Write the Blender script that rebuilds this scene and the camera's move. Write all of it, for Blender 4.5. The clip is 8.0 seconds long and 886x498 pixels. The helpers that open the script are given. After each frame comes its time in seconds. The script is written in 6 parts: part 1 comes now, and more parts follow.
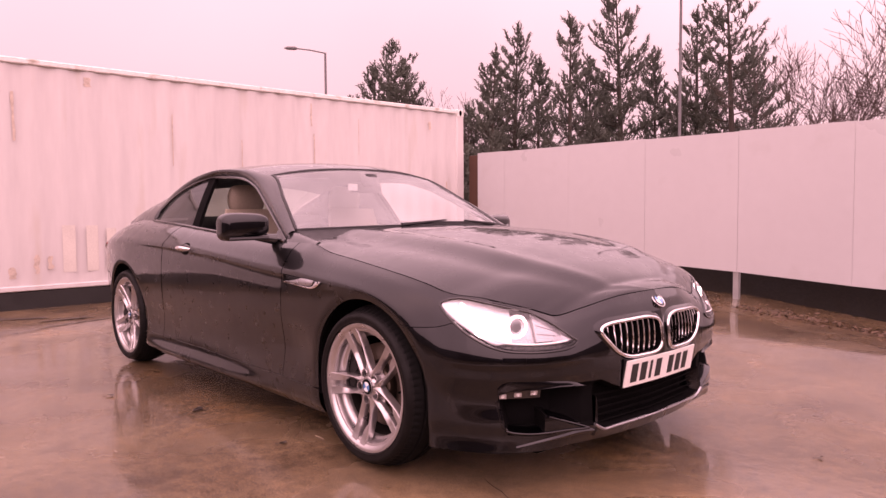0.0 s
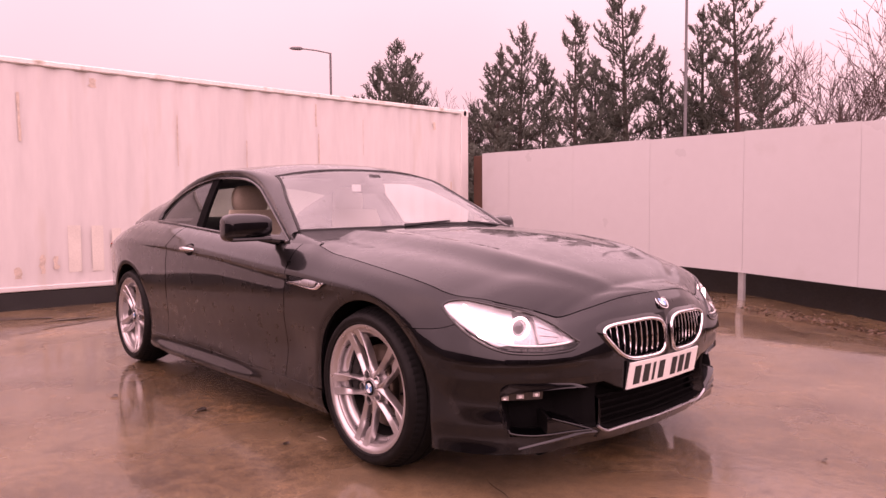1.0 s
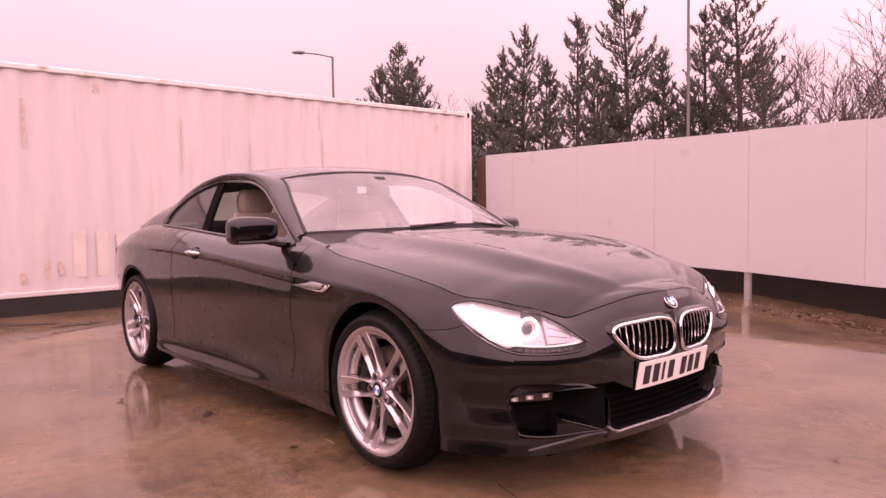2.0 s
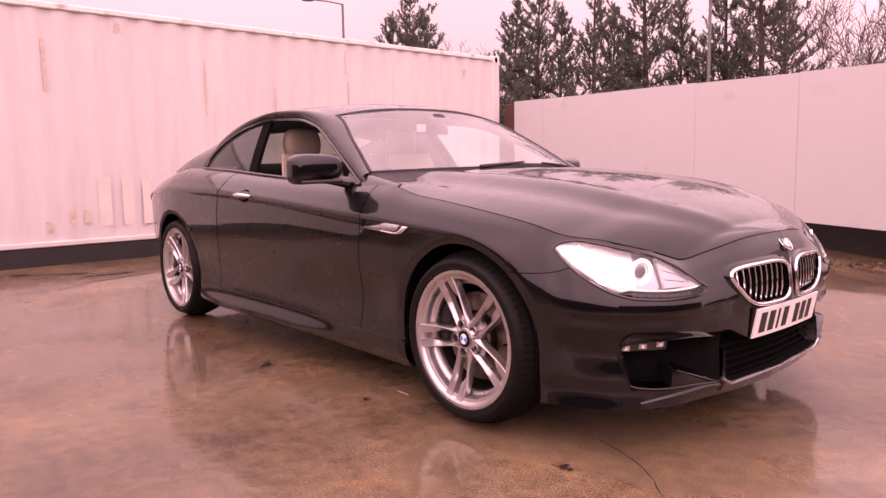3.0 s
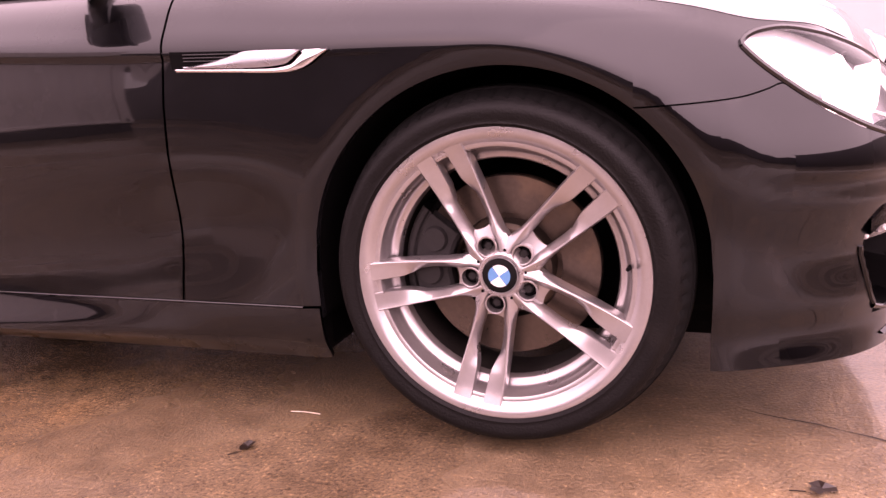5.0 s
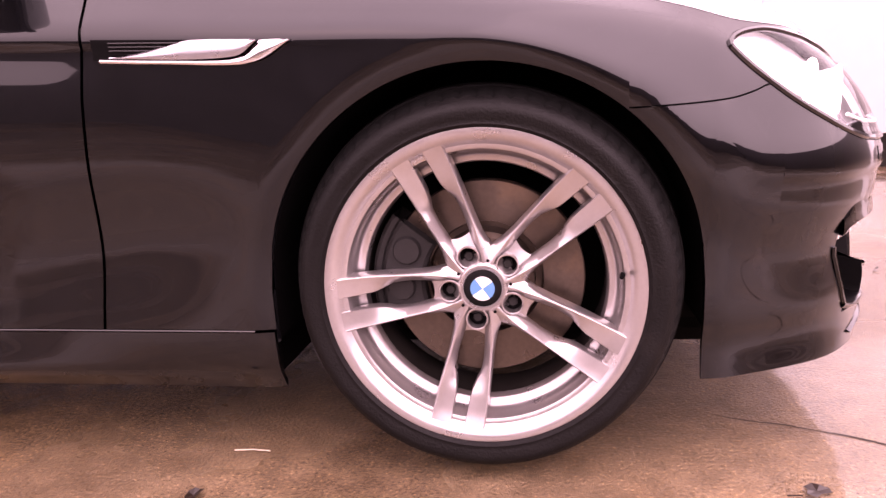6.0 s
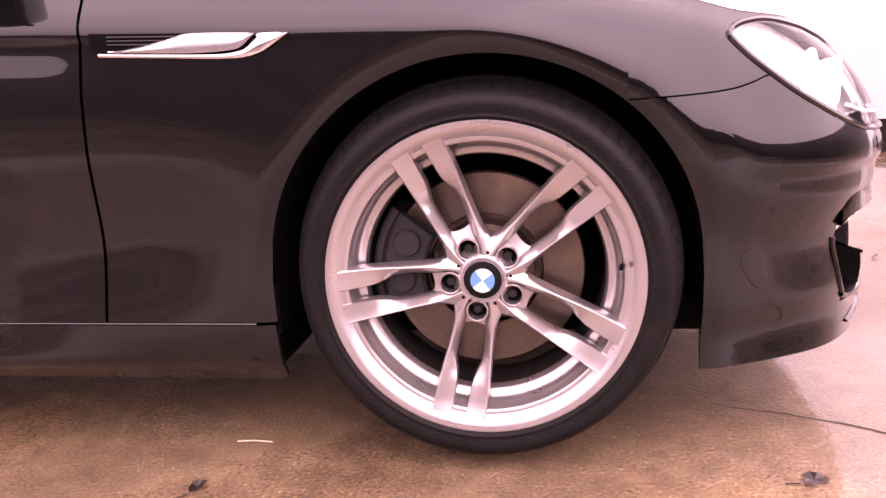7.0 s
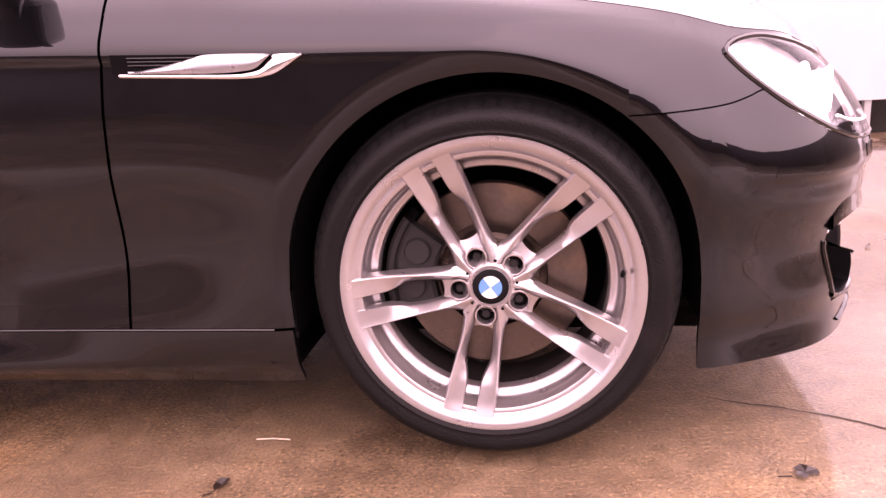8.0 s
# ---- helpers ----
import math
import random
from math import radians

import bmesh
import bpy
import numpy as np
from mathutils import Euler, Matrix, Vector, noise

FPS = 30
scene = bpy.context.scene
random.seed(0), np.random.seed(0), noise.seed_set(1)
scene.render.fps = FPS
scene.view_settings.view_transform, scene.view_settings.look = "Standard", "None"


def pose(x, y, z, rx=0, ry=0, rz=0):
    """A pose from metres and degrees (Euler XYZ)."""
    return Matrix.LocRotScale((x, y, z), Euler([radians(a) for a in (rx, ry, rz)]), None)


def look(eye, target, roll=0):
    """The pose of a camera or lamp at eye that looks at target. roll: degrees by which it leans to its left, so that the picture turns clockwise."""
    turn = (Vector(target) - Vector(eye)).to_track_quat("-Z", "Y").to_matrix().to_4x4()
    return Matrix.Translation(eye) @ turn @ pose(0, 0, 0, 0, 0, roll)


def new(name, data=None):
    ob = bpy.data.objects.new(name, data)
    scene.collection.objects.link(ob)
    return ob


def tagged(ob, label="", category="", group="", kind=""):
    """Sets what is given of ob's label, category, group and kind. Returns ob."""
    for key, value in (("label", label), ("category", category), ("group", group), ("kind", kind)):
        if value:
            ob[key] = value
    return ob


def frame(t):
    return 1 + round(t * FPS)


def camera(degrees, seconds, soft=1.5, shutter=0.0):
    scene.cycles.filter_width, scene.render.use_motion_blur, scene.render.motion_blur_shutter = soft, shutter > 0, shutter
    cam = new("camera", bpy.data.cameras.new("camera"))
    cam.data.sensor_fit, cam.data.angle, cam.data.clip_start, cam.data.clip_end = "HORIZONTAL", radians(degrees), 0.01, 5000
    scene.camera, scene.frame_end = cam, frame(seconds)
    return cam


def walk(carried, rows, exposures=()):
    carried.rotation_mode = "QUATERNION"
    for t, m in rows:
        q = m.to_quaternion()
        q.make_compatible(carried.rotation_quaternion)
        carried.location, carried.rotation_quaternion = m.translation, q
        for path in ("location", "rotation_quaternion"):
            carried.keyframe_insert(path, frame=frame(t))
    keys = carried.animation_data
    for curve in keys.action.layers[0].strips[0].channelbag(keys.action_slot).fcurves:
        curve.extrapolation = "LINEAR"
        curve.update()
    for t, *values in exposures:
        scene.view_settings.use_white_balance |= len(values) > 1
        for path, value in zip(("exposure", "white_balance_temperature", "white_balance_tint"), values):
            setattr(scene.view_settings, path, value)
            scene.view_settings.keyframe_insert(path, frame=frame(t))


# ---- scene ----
import functools

# camera and its way: x runs forward along the car, its right side faces -y
cam = camera(63.5, 8.0, soft=1.45)
ROWS = [
    (0, (2.385, -2.652, 1.075), (0.909, -1.306, 0.962), -0.40),
    (0.5, (2.387, -2.640, 1.077), (0.909, -1.297, 0.963), -0.43),
    (1, (2.390, -2.643, 1.080), (0.905, -1.308, 0.967), -0.37),
    (2.5, (2.321, -2.651, 1.053), (0.828, -1.324, 0.948), -1.03),
    (3, (1.967, -2.731, 1.000), (0.472, -1.423, 0.767), -0.94),
    (3.5, (1.515, -2.725, 0.936), (0.102, -1.341, 0.643), -1.06),
    (4, (1.041, -2.558, 0.887), (-0.110, -0.991, 0.419), -1.56),
    (4.2, (0.840, -2.489, 0.902), (-0.205, -0.873, 0.360), -2.55),
    (4.5, (0.584, -2.335, 0.737), (-0.362, -0.634, 0.275), -3.74),
    (4.8, (0.417, -2.191, 0.676), (-0.381, -0.402, 0.271), -4.34),
    (5, (0.310, -2.126, 0.662), (-0.321, -0.276, 0.242), -3.39),
    (5.2, (0.229, -2.088, 0.661), (-0.255, -0.192, 0.250), -2.34),
    (6.3, (0.100, -2.066, 0.642), (-0.173, -0.126, 0.238), -2.81),
    (6.5, (0.108, -2.066, 0.654), (-0.185, -0.133, 0.229), -2.96),
    (7, (0.104, -2.069, 0.654), (-0.177, -0.137, 0.219), -3.02),
    (7.5, (0.096, -2.077, 0.649), (-0.173, -0.144, 0.213), -3.13),
    (8, (0.093, -2.115, 0.717), (-0.183, -0.196, 0.227), -3.63),
]
walk(cam, [(t, look(eye, aim, lean)) for t, eye, aim, lean in ROWS],
     [(0.0, -0.41, 8350, 80), (2.5, -0.41, 8350, 80), (3.5, -0.12, 8300, 80), (4.5, 0.24, 7850, 71), (6.5, 0.69, 7550, 68), (8.0, 0.67, 7550, 67)])

# overcast sky and a wide, weak sun
world = bpy.data.worlds.new("overcast_sky")
scene.world = world
world.use_nodes = True
wt = world.node_tree
wt.nodes.clear()
w_out = wt.nodes.new("ShaderNodeOutputWorld")
w_bg = wt.nodes.new("ShaderNodeBackground")
w_sky = wt.nodes.new("ShaderNodeTexSky")
w_sky.sky_type = "NISHITA"
w_sky.sun_disc = False
w_sky.sun_elevation, w_sky.sun_rotation = radians(38), radians(200)
w_sky.air_density, w_sky.dust_density, w_sky.ozone_density = 1.0, 4.0, 1.0
w_mix = wt.nodes.new("ShaderNodeMixRGB")
w_mix.inputs[0].default_value = 0.88
w_co = wt.nodes.new("ShaderNodeTexCoord")
w_no = wt.nodes.new("ShaderNodeTexNoise")
w_no.inputs["Scale"].default_value, w_no.inputs["Detail"].default_value = 1.6, 4.0
w_ra = wt.nodes.new("ShaderNodeValToRGB")
w_ra.color_ramp.elements[0].position, w_ra.color_ramp.elements[0].color = 0.3, (4.3, 4.3, 4.4, 1)
w_ra.color_ramp.elements[1].position, w_ra.color_ramp.elements[1].color = 0.75, (5.1, 5.1, 5.1, 1)
wt.links.new(w_co.outputs["Generated"], w_no.inputs["Vector"])
wt.links.new(w_no.outputs["Fac"], w_ra.inputs["Fac"])
wt.links.new(w_sky.outputs[0], w_mix.inputs[1])
# an overcast sky is about three times brighter overhead than at the horizon
w_sep = wt.nodes.new("ShaderNodeSeparateXYZ")
wt.links.new(w_co.outputs["Generated"], w_sep.inputs[0])
w_up = wt.nodes.new("ShaderNodeMapRange")
w_up.inputs["From Min"].default_value, w_up.inputs["From Max"].default_value = 0.0, 1.0
w_up.inputs["To Min"].default_value, w_up.inputs["To Max"].default_value = 1.0, 1.9
wt.links.new(w_sep.outputs["Z"], w_up.inputs["Value"])
w_sc = wt.nodes.new("ShaderNodeVectorMath")
w_sc.operation = "SCALE"
wt.links.new(w_ra.outputs[0], w_sc.inputs[0])
wt.links.new(w_up.outputs[0], w_sc.inputs["Scale"])
# and brighter on the side where the sun stands behind the cloud
w_dot = wt.nodes.new("ShaderNodeVectorMath")
w_dot.operation = "DOT_PRODUCT"
w_dot.inputs[1].default_value = Vector((9, -4.5, 8)).normalized()
wt.links.new(w_co.outputs["Generated"], w_dot.inputs[0])
w_az = wt.nodes.new("ShaderNodeMapRange")
w_az.inputs["From Min"].default_value, w_az.inputs["From Max"].default_value = -1.0, 1.0
w_az.inputs["To Min"].default_value, w_az.inputs["To Max"].default_value = 1.32, 4.5
wt.links.new(w_dot.outputs["Value"], w_az.inputs["Value"])
w_s2 = wt.nodes.new("ShaderNodeVectorMath")
w_s2.operation = "SCALE"
wt.links.new(w_sc.outputs[0], w_s2.inputs[0])
wt.links.new(w_az.outputs[0], w_s2.inputs["Scale"])
wt.links.new(w_s2.outputs[0], w_mix.inputs[2])
wt.links.new(w_mix.outputs[0], w_bg.inputs["Color"])
w_bg.inputs["Strength"].default_value = 0.115
wt.links.new(w_bg.outputs[0], w_out.inputs["Surface"])
sun = new("sun", bpy.data.lights.new("sun", "SUN"))
sun.data.energy, sun.data.angle, sun.data.color = 0.5, radians(85), (1.0, 0.96, 0.9)
sun.matrix_world = look((9, -7, 7), (0, 0, 0))


# ---------------------------------------------------------------- materials
def mat(name, color=(0.5, 0.5, 0.5), rough=0.5, metal=0.0, coat=0.0, spec=0.5, vary=0.15, scale=8.0,
        bump=0.0, bump_scale=60.0, rough_vary=0.1, emit=None, strength=0.0, dirt=None, dirt_scale=2.0, dirt_at=0.55, stretch=(1, 1, 1)):
    """A surface with its colour and gloss uneven at two scales, fine relief and, if asked, patches of dirt."""
    m = bpy.data.materials.new(name)
    m.use_nodes = True
    nt = m.node_tree
    b = nt.nodes["Principled BSDF"]
    b.inputs["Roughness"].default_value, b.inputs["Metallic"].default_value = rough, metal
    b.inputs["Coat Weight"].default_value, b.inputs["Coat Roughness"].default_value = coat, 0.03
    b.inputs["Specular IOR Level"].default_value = spec
    co = nt.nodes.new("ShaderNodeTexCoord")
    mp = nt.nodes.new("ShaderNodeMapping")
    mp.inputs["Scale"].default_value = stretch
    nt.links.new(co.outputs["Object"], mp.inputs["Vector"])

    def noise_tex(s, detail=5.0):
        n = nt.nodes.new("ShaderNodeTexNoise")
        n.inputs["Scale"].default_value, n.inputs["Detail"].default_value = s, detail
        nt.links.new(mp.outputs[0], n.inputs["Vector"])
        return n

    coarse, fine = noise_tex(scale), noise_tex(scale * 9)
    add = nt.nodes.new("ShaderNodeMath")
    add.operation = "ADD"
    nt.links.new(coarse.outputs["Fac"], add.inputs[0])
    nt.links.new(fine.outputs["Fac"], add.inputs[1])
    mr = nt.nodes.new("ShaderNodeMapRange")
    mr.inputs["From Min"].default_value, mr.inputs["From Max"].default_value = 0.6, 1.4
    mr.inputs["To Min"].default_value, mr.inputs["To Max"].default_value = 1 - vary, 1 + vary
    nt.links.new(add.outputs[0], mr.inputs["Value"])
    mul = nt.nodes.new("ShaderNodeVectorMath")
    mul.operation = "SCALE"
    mul.inputs[0].default_value = color
    nt.links.new(mr.outputs[0], mul.inputs["Scale"])
    col = mul.outputs[0]
    if dirt:
        dn = noise_tex(dirt_scale, 7.0)
        ra = nt.nodes.new("ShaderNodeMapRange")
        ra.inputs["From Min"].default_value, ra.inputs["From Max"].default_value = dirt_at, dirt_at + 0.18
        nt.links.new(dn.outputs["Fac"], ra.inputs["Value"])
        mx = nt.nodes.new("ShaderNodeMixRGB")
        mx.inputs[2].default_value = (*dirt, 1)
        nt.links.new(ra.outputs[0], mx.inputs[0])
        nt.links.new(col, mx.inputs[1])
        col = mx.outputs[0]
    nt.links.new(col, b.inputs["Base Color"])
    rr = nt.nodes.new("ShaderNodeMapRange")
    rr.inputs["From Min"].default_value, rr.inputs["From Max"].default_value = 0.3, 0.7
    rr.inputs["To Min"].default_value, rr.inputs["To Max"].default_value = max(rough - rough_vary, 0.02), min(rough + rough_vary, 1)
    nt.links.new(coarse.outputs["Fac"], rr.inputs["Value"])
    nt.links.new(rr.outputs[0], b.inputs["Roughness"])
    if bump:
        bn = noise_tex(bump_scale, 3.0)
        bu = nt.nodes.new("ShaderNodeBump")
        bu.inputs["Strength"].default_value, bu.inputs["Distance"].default_value = bump, 0.004
        nt.links.new(bn.outputs["Fac"], bu.inputs["Height"])
        nt.links.new(bu.outputs[0], b.inputs["Normal"])
    if emit:
        b.inputs["Emission Color"].default_value, b.inputs["Emission Strength"].default_value = (*emit, 1), strength
    return m


def glass(name, tint=(0.8, 0.85, 0.85), ior=1.5, rough=0.0, film=0.0):
    """A thin pane: clear tinted see-through with a mirror-like sheen that grows towards grazing angles."""
    m = bpy.data.materials.new(name)
    m.use_nodes = True
    nt = m.node_tree
    nt.nodes.remove(nt.nodes["Principled BSDF"])
    tr, gl, mx, lw, po, ma = (nt.nodes.new(k) for k in ("ShaderNodeBsdfTransparent", "ShaderNodeBsdfGlossy", "ShaderNodeMixShader", "ShaderNodeLayerWeight", "ShaderNodeMath", "ShaderNodeMath"))
    tr.inputs["Color"].default_value = (*tint, 1)
    gl.inputs["Roughness"].default_value = rough
    # the sheen of a thin pane, alike from both its sides
    head_on = ((ior - 1) / (ior + 1)) ** 2
    lw.inputs["Blend"].default_value = 0.5
    po.operation, po.inputs[1].default_value = "POWER", 5.0
    ma.operation, ma.inputs[1].default_value, ma.inputs[2].default_value = "MULTIPLY_ADD", 1 - head_on, head_on
    nt.links.new(lw.outputs["Facing"], po.inputs[0])
    nt.links.new(po.outputs[0], ma.inputs[0])
    nt.links.new(ma.outputs[0], mx.inputs[0])
    nt.links.new(tr.outputs[0], mx.inputs[1])
    nt.links.new(gl.outputs[0], mx.inputs[2])
    out = mx.outputs[0]
    if film:
        # rain drops and mist on the pane
        co, n1, n2, mr, di, m2 = (nt.nodes.new(k) for k in ("ShaderNodeTexCoord", "ShaderNodeTexNoise", "ShaderNodeTexNoise", "ShaderNodeMapRange", "ShaderNodeBsdfDiffuse", "ShaderNodeMixShader"))
        n1.inputs["Scale"].default_value, n2.inputs["Scale"].default_value = 3.0, 160.0
        ad = nt.nodes.new("ShaderNodeMath")
        ad.operation = "MULTIPLY"
        for n in (n1, n2):
            nt.links.new(co.outputs["Object"], n.inputs["Vector"])
        nt.links.new(n1.outputs["Fac"], ad.inputs[0])
        nt.links.new(n2.outputs["Fac"], ad.inputs[1])
        nt.links.new(ad.outputs[0], mr.inputs["Value"])
        mr.inputs["From Min"].default_value, mr.inputs["From Max"].default_value = 0.1, 0.4
        mr.inputs["To Min"].default_value, mr.inputs["To Max"].default_value = film * 0.5, film * 1.5
        di.inputs["Color"].default_value = (0.75, 0.77, 0.78, 1)
        nt.links.new(mr.outputs[0], m2.inputs[0])
        nt.links.new(out, m2.inputs[1])
        nt.links.new(di.outputs[0], m2.inputs[2])
        out = m2.outputs[0]
    nt.links.new(out, nt.nodes["Material Output"].inputs["Surface"])
    return m


PAINT = mat("black_metallic_paint", (0.0022, 0.0021, 0.0036), 0.30, 0.92, coat=0.92, vary=0.2, scale=14, rough_vary=0.05,
            dirt=(0.0045, 0.0043, 0.0062), dirt_scale=5.0, dirt_at=0.60)
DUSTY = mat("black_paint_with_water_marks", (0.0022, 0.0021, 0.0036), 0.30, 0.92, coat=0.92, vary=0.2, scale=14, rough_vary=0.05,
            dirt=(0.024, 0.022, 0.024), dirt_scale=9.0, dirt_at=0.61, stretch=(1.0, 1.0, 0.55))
GLOSSBLACK = mat("gloss_black_trim", (0.008, 0.008, 0.009), 0.12, coat=0.5, rough_vary=0.05)
PLASTIC = mat("black_plastic", (0.012, 0.012, 0.013), 0.55, vary=0.25, bump=0.2, bump_scale=300)
# Near-black plastic; shade of holes, gaps and recesses is put into it.
VOID = mat("shade_black_plastic", (0.0035, 0.0033, 0.0035), 0.85, vary=0.2, spec=0.05)
CHROME = mat("chrome", (0.78, 0.77, 0.78), 0.08, 1.0, vary=0.05, rough_vary=0.04)
SATIN = mat("satin_metal", (0.42, 0.42, 0.44), 0.28, 0.9, vary=0.08)
ALLOY = mat("silver_alloy_paint", (0.49, 0.465, 0.465), 0.30, 0.88, coat=0.2, vary=0.05, scale=20, rough_vary=0.04,
            dirt=(0.46, 0.43, 0.415), dirt_scale=7, dirt_at=0.62)
# Tread rubber darkened: shade under the arch put in; also colours the cap.
TREAD = mat("shade_dark_rubber", (0.004, 0.004, 0.004), 0.8, vary=0.3, spec=0.15)
RUBBER = mat("tyre_rubber", (0.0045, 0.004, 0.004), 0.58, vary=0.4, scale=20, bump=0.35, bump_scale=220, spec=0.17, dirt=(0.011, 0.009, 0.008), dirt_scale=9, dirt_at=0.6)
# Silver barrel darkened: brake dust plus the shade behind the spokes, in colour.
BARREL = mat("shaded_dusty_barrel", (0.022, 0.018, 0.016), 0.55, 0.3, vary=0.3, scale=10)
PROJECTOR = mat("projector_lens", (0.10, 0.10, 0.11), 0.06, 0.2, coat=1.0, emit=(1.0, 0.97, 0.93), strength=0.06)
DISC = mat("worn_brake_iron", (0.12, 0.092, 0.074), 0.34, 0.85, vary=0.2, scale=12, dirt=(0.28, 0.18, 0.11), dirt_scale=6, dirt_at=0.52)
IRON = mat("dark_cast_iron", (0.009, 0.008, 0.008), 0.7, 0.2, vary=0.3, bump=0.3)
GLASS = glass("clear_windscreen_glass", (0.72, 0.75, 0.74), 2.1, film=0.16)
REARGLASS = glass("rear_screen_glass", (0.36, 0.42, 0.37), 1.5, film=0.05)
SIDEGLASS = glass("side_window_glass", (0.55, 0.6, 0.58), 1.5)
TINTGLASS = glass("tinted_rear_glass", (0.10, 0.11, 0.11), 1.55, film=0.03)
LENS = glass("headlight_cover", (0.92, 0.93, 0.95), 1.45)
LEATHER = mat("beige_leather", (0.38, 0.31, 0.24), 0.5, vary=0.1, bump=0.15, bump_scale=180)
DARKTRIM = mat("charcoal_interior", (0.018, 0.018, 0.019), 0.6, vary=0.2, bump=0.2, bump_scale=200)
LAMP_ON = mat("lit_lamp", (0.9, 0.9, 0.9), 0.3, emit=(1.0, 0.97, 0.93), strength=4.0)
LAMP_RING = mat("lit_ring", (0.9, 0.9, 0.9), 0.3, emit=(1.0, 0.98, 0.95), strength=6.0)
# Weak emission stands in for lamp light on pale inner surfaces.
LAMP_GLOW = mat("added_lamp_glow", (0.85, 0.84, 0.84), 0.35, 0.1, vary=0.15, emit=(1.0, 0.98, 0.95), strength=0.05)
# Two tones for the added walls out of view, set by the car's reflections.
DARKWALL = mat("dark_unseen_wall", (0.075, 0.06, 0.052), 0.85, vary=0.3, scale=3, bump=0.3, bump_scale=30)
GREYWALL = mat("grey_unseen_wall", (0.15, 0.142, 0.14), 0.85, vary=0.3, scale=3, bump=0.3, bump_scale=30)
LAMP_BOWL = mat("silver_lamp_bowl", (0.50, 0.48, 0.49), 0.30, 0.5, vary=0.1)
DIODE = mat("unlit_diode", (0.09, 0.08, 0.08), 0.3, 0.5, vary=0.3)
REDLAMP = mat("red_lamp_plastic", (0.35, 0.012, 0.012), 0.15, coat=0.6)
PLATE = mat("white_plate", (0.80, 0.79, 0.76), 0.35, vary=0.04)
INK = mat("black_ink", (0.02, 0.02, 0.02), 0.5)
BLUE = mat("blue_enamel", (0.06, 0.25, 0.50), 0.2, coat=1.0, vary=0.05)
WHITE = mat("white_enamel", (0.8, 0.8, 0.8), 0.25, coat=0.4, vary=0.04)


def wet_concrete():
    """Old brown-stained concrete slab under a film of rain: dull and rough where it drains, mirror-like where water stands."""
    m = bpy.data.materials.new("wet_concrete")
    m.use_nodes = True
    nt = m.node_tree
    b = nt.nodes["Principled BSDF"]
    co = nt.nodes.new("ShaderNodeTexCoord")

    def nz(s, d=6.0, rough=0.55):
        n = nt.nodes.new("ShaderNodeTexNoise")
        n.inputs["Scale"].default_value, n.inputs["Detail"].default_value, n.inputs["Roughness"].default_value = s, d, rough
        nt.links.new(co.outputs["Object"], n.inputs["Vector"])
        return n

    def ramp(src, stops):
        r = nt.nodes.new("ShaderNodeValToRGB")
        r.color_ramp.elements.remove(r.color_ramp.elements[1])
        r.color_ramp.elements[0].position, r.color_ramp.elements[0].color = stops[0][0], (*stops[0][1], 1)
        for p, c in stops[1:]:
            r.color_ramp.elements.new(p).color = (*c, 1)
        nt.links.new(src, r.inputs["Fac"])
        return r.outputs[0]

    def mix(kind, fac, a, c):
        x = nt.nodes.new("ShaderNodeMixRGB")
        x.blend_type = kind
        x.inputs[0].default_value = fac
        nt.links.new(a, x.inputs[1])
        nt.links.new(c, x.inputs[2])
        return x.outputs[0]

    big, mid, small, grit = nz(0.55), nz(2.6), nz(16.0, 5), nz(130.0, 3, 0.7)
    base = ramp(big.outputs["Fac"], [(0.30, (0.096, 0.061, 0.033)), (0.48, (0.152, 0.100, 0.054)), (0.62, (0.206, 0.145, 0.086)), (0.75, (0.128, 0.085, 0.048))])
    stain = ramp(mid.outputs["Fac"], [(0.30, (0.58, 0.54, 0.51)), (0.46, (0.95, 0.95, 0.95)), (0.58, (1.05, 1.03, 1.0)), (0.72, (1.4, 1.28, 1.12))])
    fine = ramp(small.outputs["Fac"], [(0.30, (0.74, 0.72, 0.70)), (0.7, (1.2, 1.2, 1.2))])
    spots = ramp(grit.outputs["Fac"], [(0.33, (0.48, 0.45, 0.43)), (0.45, (0.92, 0.92, 0.92)), (0.60, (1.08, 1.08, 1.08)), (0.68, (2.3, 2.2, 2.0))])
    col = mix("MULTIPLY", 1.0, mix("MULTIPLY", 1.0, mix("MULTIPLY", 1.0, base, stain), fine), spots)
    nt.links.new(col, b.inputs["Base Color"])
    wet = nz(0.8, 5.0)
    mr = nt.nodes.new("ShaderNodeMapRange")
    mr.inputs["From Min"].default_value, mr.inputs["From Max"].default_value = 0.42, 0.66
    mr.inputs["To Min"].default_value, mr.inputs["To Max"].default_value = 0.16, 0.42
    nt.links.new(wet.outputs["Fac"], mr.inputs["Value"])
    nt.links.new(mr.outputs[0], b.inputs["Roughness"])
    b.inputs["Specular IOR Level"].default_value = 0.4
    # the film of water over it
    film = nt.nodes.new("ShaderNodeMapRange")
    film.inputs["From Min"].default_value, film.inputs["From Max"].default_value = 0.36, 0.70
    film.inputs["To Min"].default_value, film.inputs["To Max"].default_value = 1.0, 0.35
    nt.links.new(wet.outputs["Fac"], film.inputs["Value"])
    nt.links.new(film.outputs[0], b.inputs["Coat Weight"])
    cr = nt.nodes.new("ShaderNodeMapRange")
    cr.inputs["From Min"].default_value, cr.inputs["From Max"].default_value = 0.35, 0.68
    cr.inputs["To Min"].default_value, cr.inputs["To Max"].default_value = 0.035, 0.13
    nt.links.new(mid.outputs["Fac"], cr.inputs["Value"])
    nt.links.new(cr.outputs[0], b.inputs["Coat Roughness"])
    b.inputs["Coat IOR"].default_value = 1.4
